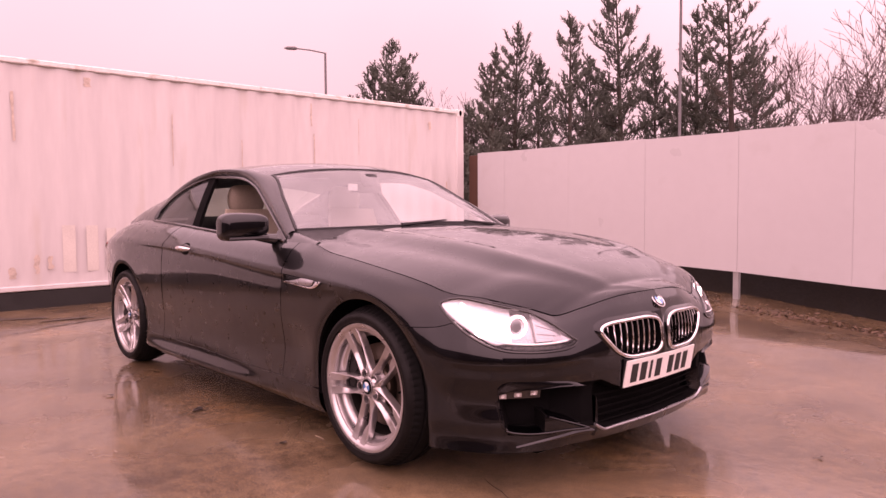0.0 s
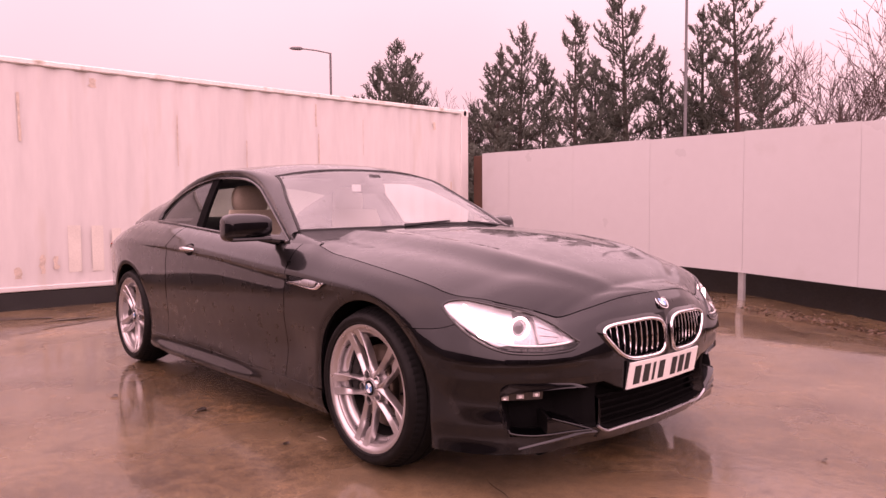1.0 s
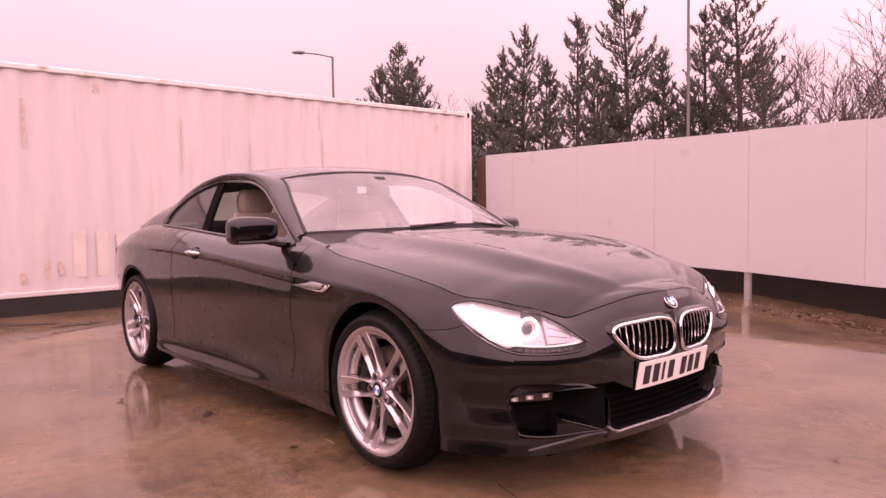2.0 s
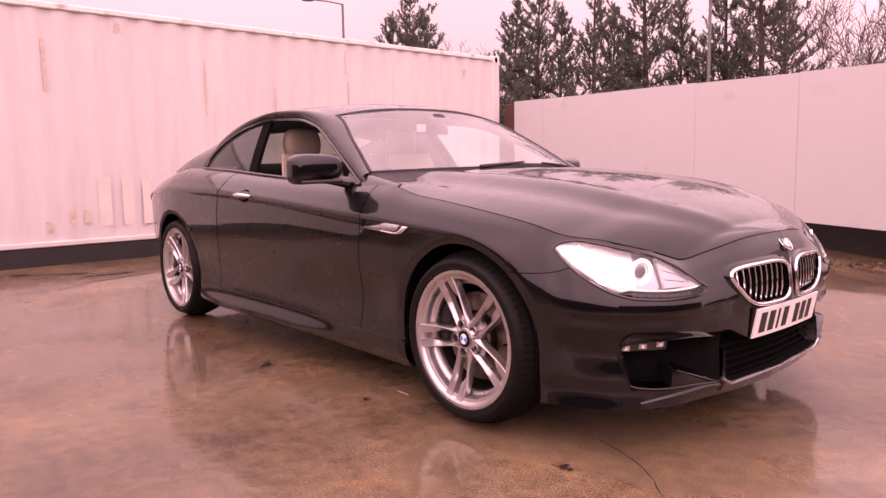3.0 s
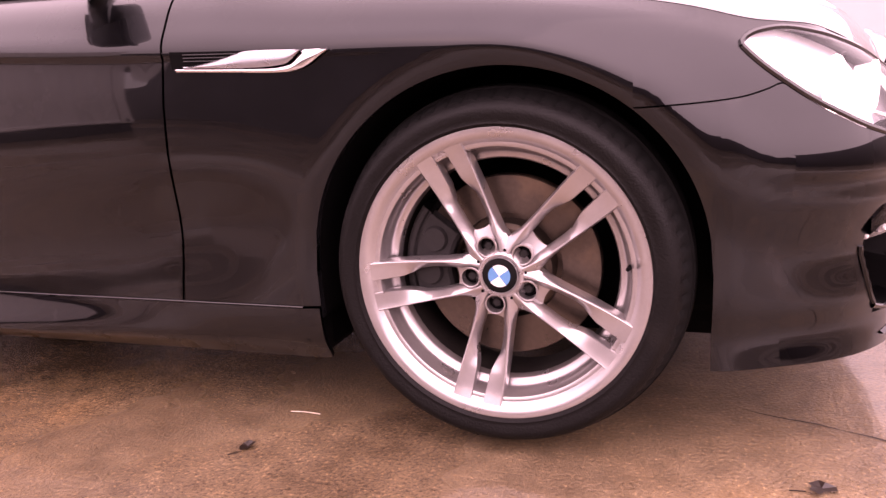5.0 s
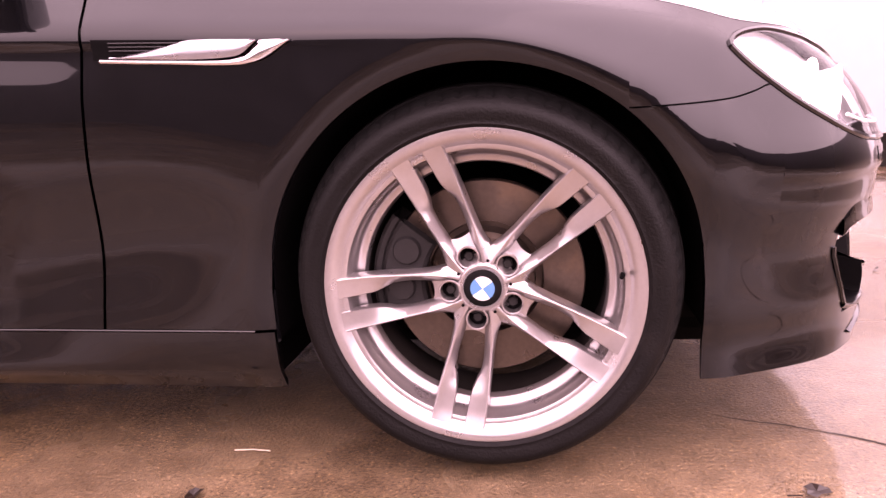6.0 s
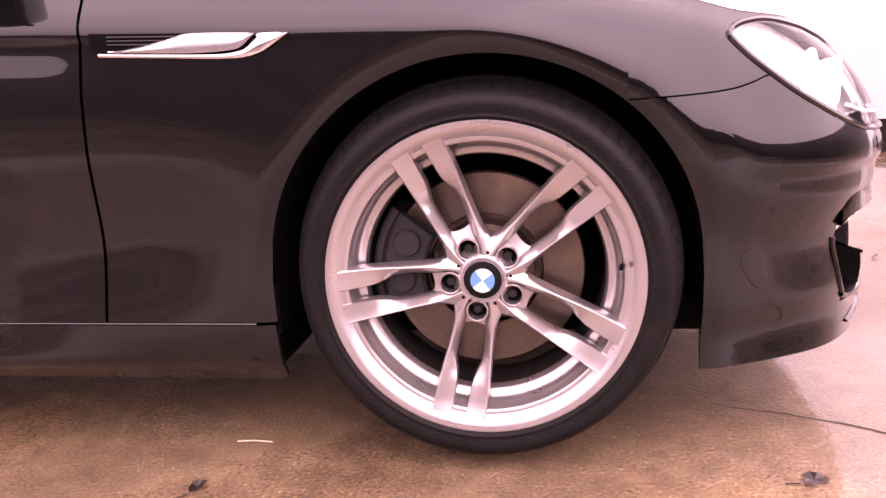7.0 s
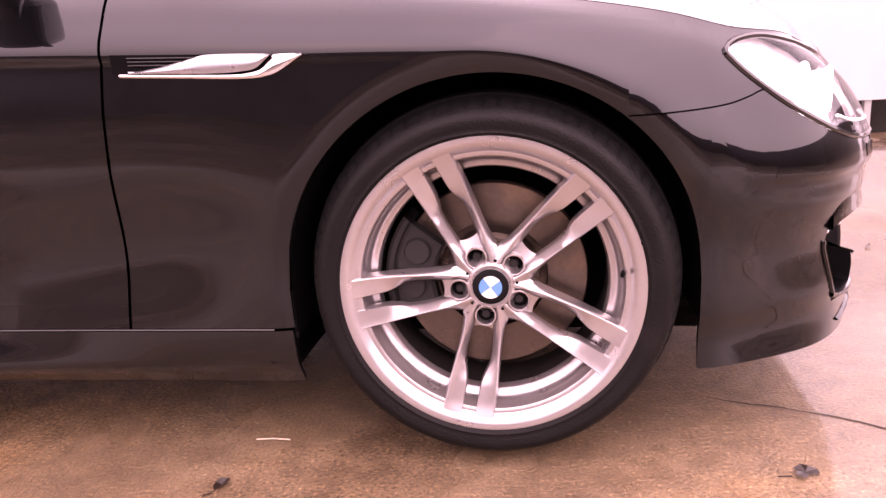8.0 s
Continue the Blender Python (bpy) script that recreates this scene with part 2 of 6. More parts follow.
    cb = nt.nodes.new("ShaderNodeBump")
    cb.inputs["Strength"].default_value, cb.inputs["Distance"].default_value = 0.08, 0.01
    nt.links.new(small.outputs["Fac"], cb.inputs["Height"])
    nt.links.new(cb.outputs[0], b.inputs["Coat Normal"])
    bu = nt.nodes.new("ShaderNodeBump")
    bu.inputs["Strength"].default_value, bu.inputs["Distance"].default_value = 0.8, 0.006
    hs = nt.nodes.new("ShaderNodeMath")
    hs.operation = "ADD"
    nt.links.new(grit.outputs["Fac"], hs.inputs[0])
    nt.links.new(small.outputs["Fac"], hs.inputs[1])
    nt.links.new(hs.outputs[0], bu.inputs["Height"])
    nt.links.new(bu.outputs[0], b.inputs["Normal"])
    return m


GROUND = wet_concrete()
CRACK = mat("crack_dirt", (0.035, 0.026, 0.02), 0.9, vary=0.4)
DAMP = mat("dark_damp_concrete", (0.05, 0.034, 0.026), 0.35, vary=0.4, scale=9)
WHITESTEEL = mat("weathered_white_steel", (0.55, 0.52, 0.505), 0.5, vary=0.07, scale=1.2, bump=0.05, bump_scale=40,
                 dirt=(0.50, 0.45, 0.40), dirt_scale=3.0, dirt_at=0.60, stretch=(1.5, 1.5, 0.25))
RAILSTEEL = mat("weathered_white_rail", (0.66, 0.64, 0.60), 0.55, vary=0.15, scale=3, dirt=(0.32, 0.27, 0.2), dirt_scale=5, dirt_at=0.56)
RUST = mat("rusty_streak", (0.52, 0.43, 0.36), 0.8, vary=0.4, scale=25)
FLAKE = mat("yellowed_paint", (0.585, 0.545, 0.49), 0.5, vary=0.12, scale=6)
HOARD = mat("white_hoarding_board", (0.48, 0.475, 0.48), 0.35, vary=0.03, scale=0.8, dirt=(0.42, 0.41, 0.40), dirt_scale=1.5, dirt_at=0.62)
GALV = mat("galvanised_steel", (0.42, 0.43, 0.43), 0.45, 0.6, vary=0.15)
BROWN = mat("brown_stained_timber", (0.085, 0.035, 0.02), 0.6, vary=0.3, scale=5, stretch=(4, 4, 0.4), bump=0.2)
# Black that puts the shade below the container into colour.
UNDERSIDE = mat("underside_shade_black", (0.012, 0.011, 0.010), 0.6, vary=0.4, scale=6, bump=0.3)
SOIL = mat("dark_soil_bank", (0.016, 0.013, 0.010), 0.9, vary=0.5, scale=5, bump=0.6, bump_scale=25)
LEAF = mat("fallen_brown_leaves", (0.10, 0.055, 0.032), 0.6, vary=0.5, scale=20)
WETLEAF = mat("wet_black_leaf", (0.022, 0.014, 0.010), 0.35, vary=0.4)
PALETWIG = mat("pale_straw", (0.55, 0.46, 0.34), 0.7)
BARK = mat("dark_pine_bark", (0.045, 0.034, 0.027), 0.9, vary=0.4, scale=6)
TWIG = mat("bare_grey_twigs", (0.075, 0.055, 0.048), 0.9, vary=0.3)
NEEDLE = mat("dark_pine_needles", (0.060, 0.072, 0.056), 0.7, vary=0.5, scale=1.5)
POLE = mat("grey_painted_pole", (0.10, 0.10, 0.105), 0.5, vary=0.15)


# ---------------------------------------------------------------- mesh helpers
class Geo:
    """Vertices and faces of one mesh, gathered piece by piece."""

    def __init__(self):
        self.v, self.f = [], []

    def add(self, verts, faces):
        n = len(self.v)
        self.v += [tuple(map(float, p)) for p in verts]
        self.f += [tuple(i + n for i in q) for q in faces]
        return self

    def grid(self, pts, loop=False, keep=None):
        """pts[i][j]: a sheet; loop closes it along j; keep(i, j): whether that quad is made."""
        a, b = len(pts), len(pts[0])
        quads = []
        for i in range(a - 1):
            for j in range(b if loop else b - 1):
                if keep is None or keep(i, j):
                    quads.append((i * b + j, i * b + (j + 1) % b, (i + 1) * b + (j + 1) % b, (i + 1) * b + j))
        return self.add([p for row in pts for p in row], quads)

    def sheet(self, pts, fold=0.012, depth=None):
        """A panel: a sheet whose four edges are turned inwards by fold."""
        p = np.array(pts, float)
        du, dv = np.gradient(p, axis=0), np.gradient(p, axis=1)
        n = np.cross(du, dv)
        n /= np.maximum(np.linalg.norm(n, axis=-1, keepdims=True), 1e-9)
        c = np.array([-1.5, 0, 0.5]) if depth is None else np.array(depth, float)
        n *= np.sign(((c - p) * n).sum(-1).mean() or 1)
        self.grid(p)
        for e, m in ((p[0], n[0]), (p[-1], n[-1]), (p[:, 0], n[:, 0]), (p[:, -1], n[:, -1])):
            self.grid([e, e + m * fold])
        return self

    def tube(self, path, r, n=8, cap=True):
        """A round bar along a path; r: one radius, or one for each point."""
        path = [Vector(p) for p in path]
        rs = [r] * len(path) if np.isscalar(r) else r
        rings, side = [], None
        for i, p in enumerate(path):
            d = (path[min(i + 1, len(path) - 1)] - path[max(i - 1, 0)])
            d = d.normalized() if d.length > 1e-9 else Vector((0, 0, 1))
            if side is None:
                side = d.orthogonal().normalized()
            side = (side - d * side.dot(d)).normalized()
            up = d.cross(side)
            rings.append([p + (side * math.cos(2 * math.pi * k / n) + up * math.sin(2 * math.pi * k / n)) * rs[i] for k in range(n)])
        base = len(self.v)
        self.grid(rings, loop=True)
        if cap:
            self.f.append(tuple(base + k for k in range(n)))
            self.f.append(tuple(base + (len(path) - 1) * n + k for k in range(n)))
        return self

    def ring(self, centre, axis, r, w, n=48, m=8):
        """A closed round ring."""
        axis = Vector(axis).normalized()
        a = axis.orthogonal().normalized()
        b = axis.cross(a)
        rows = []
        for i in range(n + 1):
            t = 2 * math.pi * i / n
            d = a * math.cos(t) + b * math.sin(t)
            rows.append([Vector(centre) + d * (r + w * math.cos(2 * math.pi * k / m)) + axis * (w * math.sin(2 * math.pi * k / m)) for k in range(m)])
        return self.grid(rows, loop=True)

    def box(self, lo, hi, c=0.004):
        """A box with its edges chamfered by c."""
        lo, hi = np.array(lo, float), np.array(hi, float)
        c = min(c, *(hi - lo) * 0.45)
        bm = bmesh.new()
        pts = []
        for sx in (0, 1):
            for sy in (0, 1):
                for sz in (0, 1):
                    k = np.array([sx, sy, sz])
                    corner = np.where(k, hi, lo)
                    inn = np.where(k, -c, c)
                    for a in range(3):
                        q = corner.copy()
                        for o in range(3):
                            if o != a:
                                q[o] += inn[o]
                        pts.append(q)
        for q in pts:
            bm.verts.new(q)
        bmesh.ops.convex_hull(bm, input=bm.verts)
        bm.verts.index_update()
        self.add([v.co for v in bm.verts], [[v.index for v in f.verts] for f in bm.faces])
        bm.free()
        return self

    def spin(self, profile, centre=(0, 0, 0), axis="y", n=64, arc=(0, 360)):
        """Turn a profile of (radius, height along the axis) round the axis."""
        rows = []
        full = abs(arc[1] - arc[0]) >= 360
        for i in range(n + 1):
            t = radians(arc[0] + (arc[1] - arc[0]) * i / n)
            c, s = math.cos(t), math.sin(t)
            row = []
            for r, h in profile:
                p = (r * c, h, r * s) if axis == "y" else ((r * c, r * s, h) if axis == "z" else (h, r * c, r * s))
                row.append(tuple(p[k] + centre[k] for k in range(3)))
            rows.append(row)
        return self.grid(rows)

    def prism(self, outline, lift):
        """A flat outline of 3D points, thickened by the vector lift."""
        o = [Vector(p) for p in outline]
        n = len(o)
        verts = o + [p + Vector(lift) for p in o]
        return self.add(verts, [tuple(range(n)), tuple(range(2 * n - 1, n - 1, -1))] + [(i, (i + 1) % n, n + (i + 1) % n, n + i) for i in range(n)])

    def mirror(self):
        """The same shape on the other side of the car's middle."""
        g = Geo()
        g.v = [(x, -y, z) for x, y, z in self.v]
        g.f = [tuple(reversed(q)) for q in self.f]
        return g

    def both(self):
        m = self.mirror()
        return self.add(m.v, m.f)

    def moved(self, m):
        g = Geo()
        g.v = [tuple(m @ Vector(p)) for p in self.v]
        g.f = list(self.f)
        return g

    def mesh(self, name, material, smooth=True, angle=38, weld=True):
        me = bpy.data.meshes.new(name)
        me.from_pydata(self.v, [], self.f)
        bm = bmesh.new()
        bm.from_mesh(me)
        if weld:
            bmesh.ops.remove_doubles(bm, verts=bm.verts, dist=1e-5)
        if weld and len(bm.faces) < 60000:
            bmesh.ops.recalc_face_normals(bm, faces=bm.faces)
        bm.to_mesh(me)
        bm.free()
        if smooth:
            me.polygons.foreach_set("use_smooth", [True] * len(me.polygons))
            me.set_sharp_from_angle(angle=radians(angle))
        me.materials.append(material)
        return me


def part(name, geo, material, parent, label="", smooth=True, angle=38, weld=True):
    """One mesh object under a thing or under a part."""
    ob = new(name, geo.mesh(name, material, smooth, angle, weld))
    ob.parent = parent
    if label:
        ob["label"] = label
    return ob


def empty(name, label, category, group="", kind="", at=(0, 0, 0)):
    ob = new(name)
    ob.location = at
    return tagged(ob, label, category, group, kind)


def thing(name, geo, material, label, category, group="", kind="", smooth=True, angle=38, weld=True):
    return tagged(new(name, geo.mesh(name, material, smooth, angle, weld)), label, category, group, kind)


def curve(keys, mono=True):
    """A smooth function through (at, value) pairs, without overshoot."""
    x = np.array([k[0] for k in keys], float)
    y = np.array([k[1] for k in keys], float)
    h, d = np.diff(x), np.diff(y) / np.diff(x)
    m = np.empty_like(y)
    m[0], m[-1] = d[0], d[-1]
    for i in range(1, len(x) - 1):
        if mono and d[i - 1] * d[i] <= 0:
            m[i] = 0
        elif mono:
            w1, w2 = 2 * h[i] + h[i - 1], h[i] + 2 * h[i - 1]
            m[i] = (w1 + w2) / (w1 / d[i - 1] + w2 / d[i])
        else:
            m[i] = (h[i] * d[i - 1] + h[i - 1] * d[i]) / (h[i] + h[i - 1])

    def f(t):
        t = np.clip(np.asarray(t, float), x[0], x[-1])
        i = np.clip(np.searchsorted(x, t, side="right") - 1, 0, len(x) - 2)
        s = (t - x[i]) / h[i]
        return (y[i] * (1 + 2 * s) * (1 - s) ** 2 + h[i] * m[i] * s * (1 - s) ** 2 + y[i + 1] * s * s * (3 - 2 * s) + h[i] * m[i + 1] * s * s * (s - 1))

    return f


# ---------------------------------------------------------------- yard
def build_ground():
    def spaced(lo, hi, a, b, step):
        inner = np.arange(a, b + 1e-6, step)
        return np.concatenate([[lo, lo * 0.4 + a * 0.6 if lo < a else a], inner, [hi * 0.4 + b * 0.6, hi]])

    xs, ys = spaced(-900, 900, -8, 6, 0.5), spaced(-900, 900, -7, 9, 0.5)

    def height(x, y):
        fall = -0.22 * max(0.0, min(1.0, (x + 1.6) / 2.0)) * max(0.0, min(1.0, (y - 3.2) / 2.2))
        rise = 0.055 * max(0.0, min(1.0, (-x - 3.5) / 2.3))
        return (fall if y < 9 and x < 6 else 0.0) + rise

    g = Geo().grid([[(x, y, height(x, y)) for y in ys] for x in xs])
    ground = thing("ground", g, GROUND, "wet brown-stained concrete yard with puddles", "ground", kind="structure")
    rng = random.Random(5)
    for start, aim, length, wide in (((0.42, -0.645), (0.80, -0.60), 1.9, 0.0022), ((-5.6, -1.45), (0.42, 0.9), 0.75, 0.05), ((-5.08, -0.98), (0.18, 0.98), 0.6, 0.022), ((-4.58, -1.6), (-0.14, 0.99), 1.35, 0.012)):
        pts, p, d = [], Vector((*start, 0)), Vector((*aim, 0)).normalized()
        for k in range(int(length / 0.05)):
            pts.append(p.copy())
            d = (d + Vector((rng.uniform(-0.55, 0.55), rng.uniform(-0.55, 0.55), 0)) * 0.55 + Vector((*aim, 0)) * 0.4).normalized()
            p += d * 0.05
        c = Geo()
        side = Vector((-aim[1], aim[0], 0)).normalized()
        rows = []
        for k, q in enumerate(pts):
            w = wide * (0.5 + rng.random()) * (1.0 if 0 < k < len(pts) - 1 else 0.1)
            rows.append([e + Vector((0, 0, max(height(math.floor(e.x * 2) / 2, e.y), height(math.ceil(e.x * 2) / 2, e.y)) + 0.0012)) for e in (q - side * w, q + side * w)])
        c.grid(rows)
        part("crack" if wide < 0.005 else "damp_seam", c, CRACK if wide < 0.005 else DAMP, ground, "thin dark crack in the concrete" if wide < 0.005 else "dark damp seam in the concrete")
    return ground


def build_container():
    """White corrugated steel box, its long side to the yard."""
    face, back, y0, y1, z0, z1 = -6.0, -8.44, -6.72, 5.47, 0.245, 2.655
    box = empty("shipping_container", "white weathered corrugated steel shipping container over a dark strip", "shipping container", at=(face, 0, 0))

    def P(name, g, m, label=""):
        return part(name, g.moved(Matrix.Translation((-face, 0, 0))), m, box, label)

    def waves(a, b, depth=0.024, pitch=0.278):
        out, y = [], a
        n = max(1, round((b - a) / pitch))
        p = (b - a) / n
        for k in range(n):
            for f, d in ((0.0, 0), (0.26, 0), (0.50, depth), (0.76, depth)):
                out.append((a + (k + f) * p, d))
        return out + [(b, 0)]

    w = waves(y0 + 0.16, y1 - 0.16)
    zs = np.linspace(z0 + 0.05, z1 - 0.065, 6)
    P("side_wall", Geo().grid([[(face - 0.022 - d, y, z) for z in zs] for y, d in w]), WHITESTEEL, "corrugated white side with rust streaks")
    P("rear_wall", Geo().grid([[(back + 0.02 + d, y, z) for z in zs] for y, d in w]), WHITESTEEL)
    wx = waves(back + 0.16, face - 0.16)
    P("end_wall", Geo().grid([[(x, y1 - 0.022 - d, z) for z in zs] for x, d in wx]), WHITESTEEL)
    P("end_wall", Geo().grid([[(x, y0 + 0.022 + d, z) for z in zs] for x, d in wx]), WHITESTEEL)
    P("roof", Geo().box((back + 0.03, y0 + 0.03, z1 - 0.03), (face - 0.03, y1 - 0.03, z1 - 0.012)), WHITESTEEL)
    P("floor_frame", Geo().box((back + 0.03, y0 + 0.03, z0 + 0.02), (face - 0.06, y1 - 0.03, z0 + 0.13)), UNDERSIDE)
    for x in (face - 0.06, back):
        P("top_rail", Geo().box((x, y0 + 0.12, z1 - 0.07), (x + 0.06, y1 - 0.12, z1 - 0.008), 0.012), RAILSTEEL, "dented top rail")
        P("bottom_rail", Geo().box((x, y0 + 0.12, z0), (x + 0.055, y1 - 0.12, z0 + 0.055), 0.01), WHITESTEEL)
        for y in (y0, y1 - 0.16):
            P("corner_post", Geo().box((x - 0.1 if x == face - 0.06 else x, y, z0), (x + 0.06 if x == face - 0.06 else x + 0.16, y + 0.16, z1), 0.012), WHITESTEEL)
            for z in (z0 - 0.004, z1 - 0.115):
                P("corner_casting", Geo().box((x - 0.11 if x == face - 0.06 else x - 0.004, y - 0.004, z), (x + 0.064 if x == face - 0.06 else x + 0.17, y + 0.164, z + 0.119), 0.012), RAILSTEEL)
                # Flat black plate on the casting paints the darkness of its hole.
                hole = [(face + 0.005, y + 0.08 + 0.028 * math.cos(a), z + 0.06 + 0.045 * math.sin(a)) for a in np.linspace(0, 2 * math.pi, 14)[:-1]]
                if x == face - 0.06:
                    P("casting_hole", Geo().prism(hole, (0.002, 0, 0)), VOID)
    rng = random.Random(3)
    # streaks of rust and old patches of paint on the corrugations
    for y, zt, ln, wd, m in ((2.62, 2.5, 0.3, 0.016, RUST), (2.66, 2.1, 0.4, 0.010, RUST), (0.72, 2.2, 0.6, 0.006, RUST), (-0.92, 2.3, 0.5, 0.015, RUST),
                             (4.75, 2.42, 0.12, 0.03, RUST), (1.6, 1.95, 0.4, 0.008, RUST), (-0.2, 2.52, 0.10, 0.05, RUST), (-0.75, 0.62, 0.2, 0.03, RUST),
                             (3.4, 2.35, 0.5, 0.005, RUST), (5.1, 1.5, 0.4, 0.016, RUST), (-0.62, 0.60, 0.14, 0.03, RUST), (-0.98, 0.5, 0.12, 0.04, RUST)):
        pts = [(face - 0.0205, y + wd * rng.uniform(-0.3, 0.3) + s * wd * (0.5 + 0.5 * rng.random()), z) for s, zz in ((1, 1), (-1, 0))
               for z in (np.linspace(zt, zt - ln, 6) if zz else np.linspace(zt - ln, zt, 6))]
        P("rust_streak", Geo().prism(pts, (0.0015, 0, 0)), m)
    for y, wd in ((-0.50, 0.13), (-0.26, 0.12), (-0.05, 0.10)):
        P("paint_patch", Geo().box((face - 0.0206, y, 0.42), (face - 0.019, y + wd, 0.90 + rng.uniform(-0.03, 0.03)), 0.0004), FLAKE, "yellowed patch of old paint")
    # Black strip added where the gap under the container lies in shade.
    thing("gap_shade_strip", Geo().box((face - 0.22, y0 + 0.02, -0.01), (face - 0.02, y1 - 0.02, z0 - 0.004), 0.01), UNDERSIDE,
                   "long black strip standing for the shaded gap under the container", "timber")
    thing("gap_shade_strip", Geo().box((back + 0.02, y0 + 0.02, -0.01), (back + 0.22, y1 - 0.02, z0 - 0.004), 0.01), UNDERSIDE,
               "long black strip standing for the shaded gap under the container", "timber")


def build_fence():
    """Smooth white hoarding of upright boards on steel posts, open at the foot."""
    fence = empty("fence", "smooth white board fence on steel posts, raised off the ground", "fence", kind="structure", at=(-2, 5.5, 0))
    y, top, pitch = 5.5, 1.945, 1.228

    def P(name, g, m, label=""):
        return part(name, g.moved(Matrix.Translation((2, -5.5, 0))), m, fence, label)

    joints = [-5.72] + [-2.69 + pitch * k for k in range(-2, 9)]
    foot = curve([(-6, 0.36), (-2.4, 0.36), (-1.45, 0.31), (0.1, 0.22), (2.0, 0.16), (9, 0.15)])
    for a, b in zip(joints[:-1], joints[1:]):
        lean = 0.002 * math.sin(a * 7)
        o = [(a + 0.0015, y + lean, float(foot(a))), (b - 0.0015, y + lean, float(foot(b))), (b - 0.0015, y, top + 0.004 * math.sin(a * 3)), (a + 0.0015, y, top + 0.004 * math.sin(a * 3))]
        P("panel", Geo().prism(o, (0, 0.018, 0)), HOARD)
    for px in (-5.2, -3.9, -2.72, -1.49, 0.9, 3.3, 5.7):
        P("post", Geo().box((px - 0.035, y + 0.03, -0.25), (px + 0.035, y + 0.09, 1.85), 0.006), GALV, "grey steel post")
    for z in (0.62, 1.7):
        P("rail", Geo().box((-5.7, y + 0.019, z), (7.0, y + 0.032, z + 0.07), 0.004), GALV)
    # the bank that shows dark under the boards
    rng = random.Random(8)
    xs = np.arange(-6.4, 9.0, 0.25)
    rows = []
    for q in xs:
        rows.append([(q, 5.95 + rng.uniform(-0.03, 0.03), -0.3), (q, 6.0 + rng.uniform(-0.04, 0.04), 0.15 + rng.uniform(-0.02, 0.02)),
                     (q, 6.15, 0.55 + rng.uniform(-0.03, 0.03)), (q, 7.6, 0.75 + rng.uniform(-0.1, 0.1)), (q, 10.0, 0.5), (q, 10.4, -0.3)])
    thing("soil_bank", Geo().grid(rows), SOIL, "dark soil bank behind the fence foot", "bank", kind="structure")
    leaves = Geo()
    for k in range(900):
        cx = rng.choice((-0.95, -0.5, 0.15, 0.6, 1.4, -1.9, 2.4)) + rng.gauss(0, 0.26)
        cy = 5.0 + rng.gauss(0, 0.18) - 0.12 * max(0, cx)
        zz = -0.22 * max(0.0, min(1.0, (cx + 1.6) / 2.0)) * max(0.0, min(1.0, (cy - 3.2) / 2.2)) + 0.008 + 0.02 * rng.random()
        a, s, tip = rng.uniform(0, 6.28), rng.uniform(0.012, 0.03), rng.uniform(-0.012, 0.02)
        u, v = Vector((math.cos(a), math.sin(a), 0)) * s, Vector((-math.sin(a), math.cos(a), 0)) * s * 0.6
        c = Vector((cx, cy, zz))
        leaves.add([c - u, c + v + Vector((0, 0, tip)), c + u + Vector((0, 0, tip)), c - v], [(0, 1, 2, 3)])
    thing("leaf_litter", leaves, LEAF, "brown fallen leaves along the foot of the fence", "leaves", kind="stuff", smooth=False, weld=False)
    board = Geo().box((-6.02, 5.60, -0.02), (-5.70, 5.66, 1.93), 0.006)
    thing("timber_gatepost", board, BROWN, "dark brown timber post between container and fence", "post")


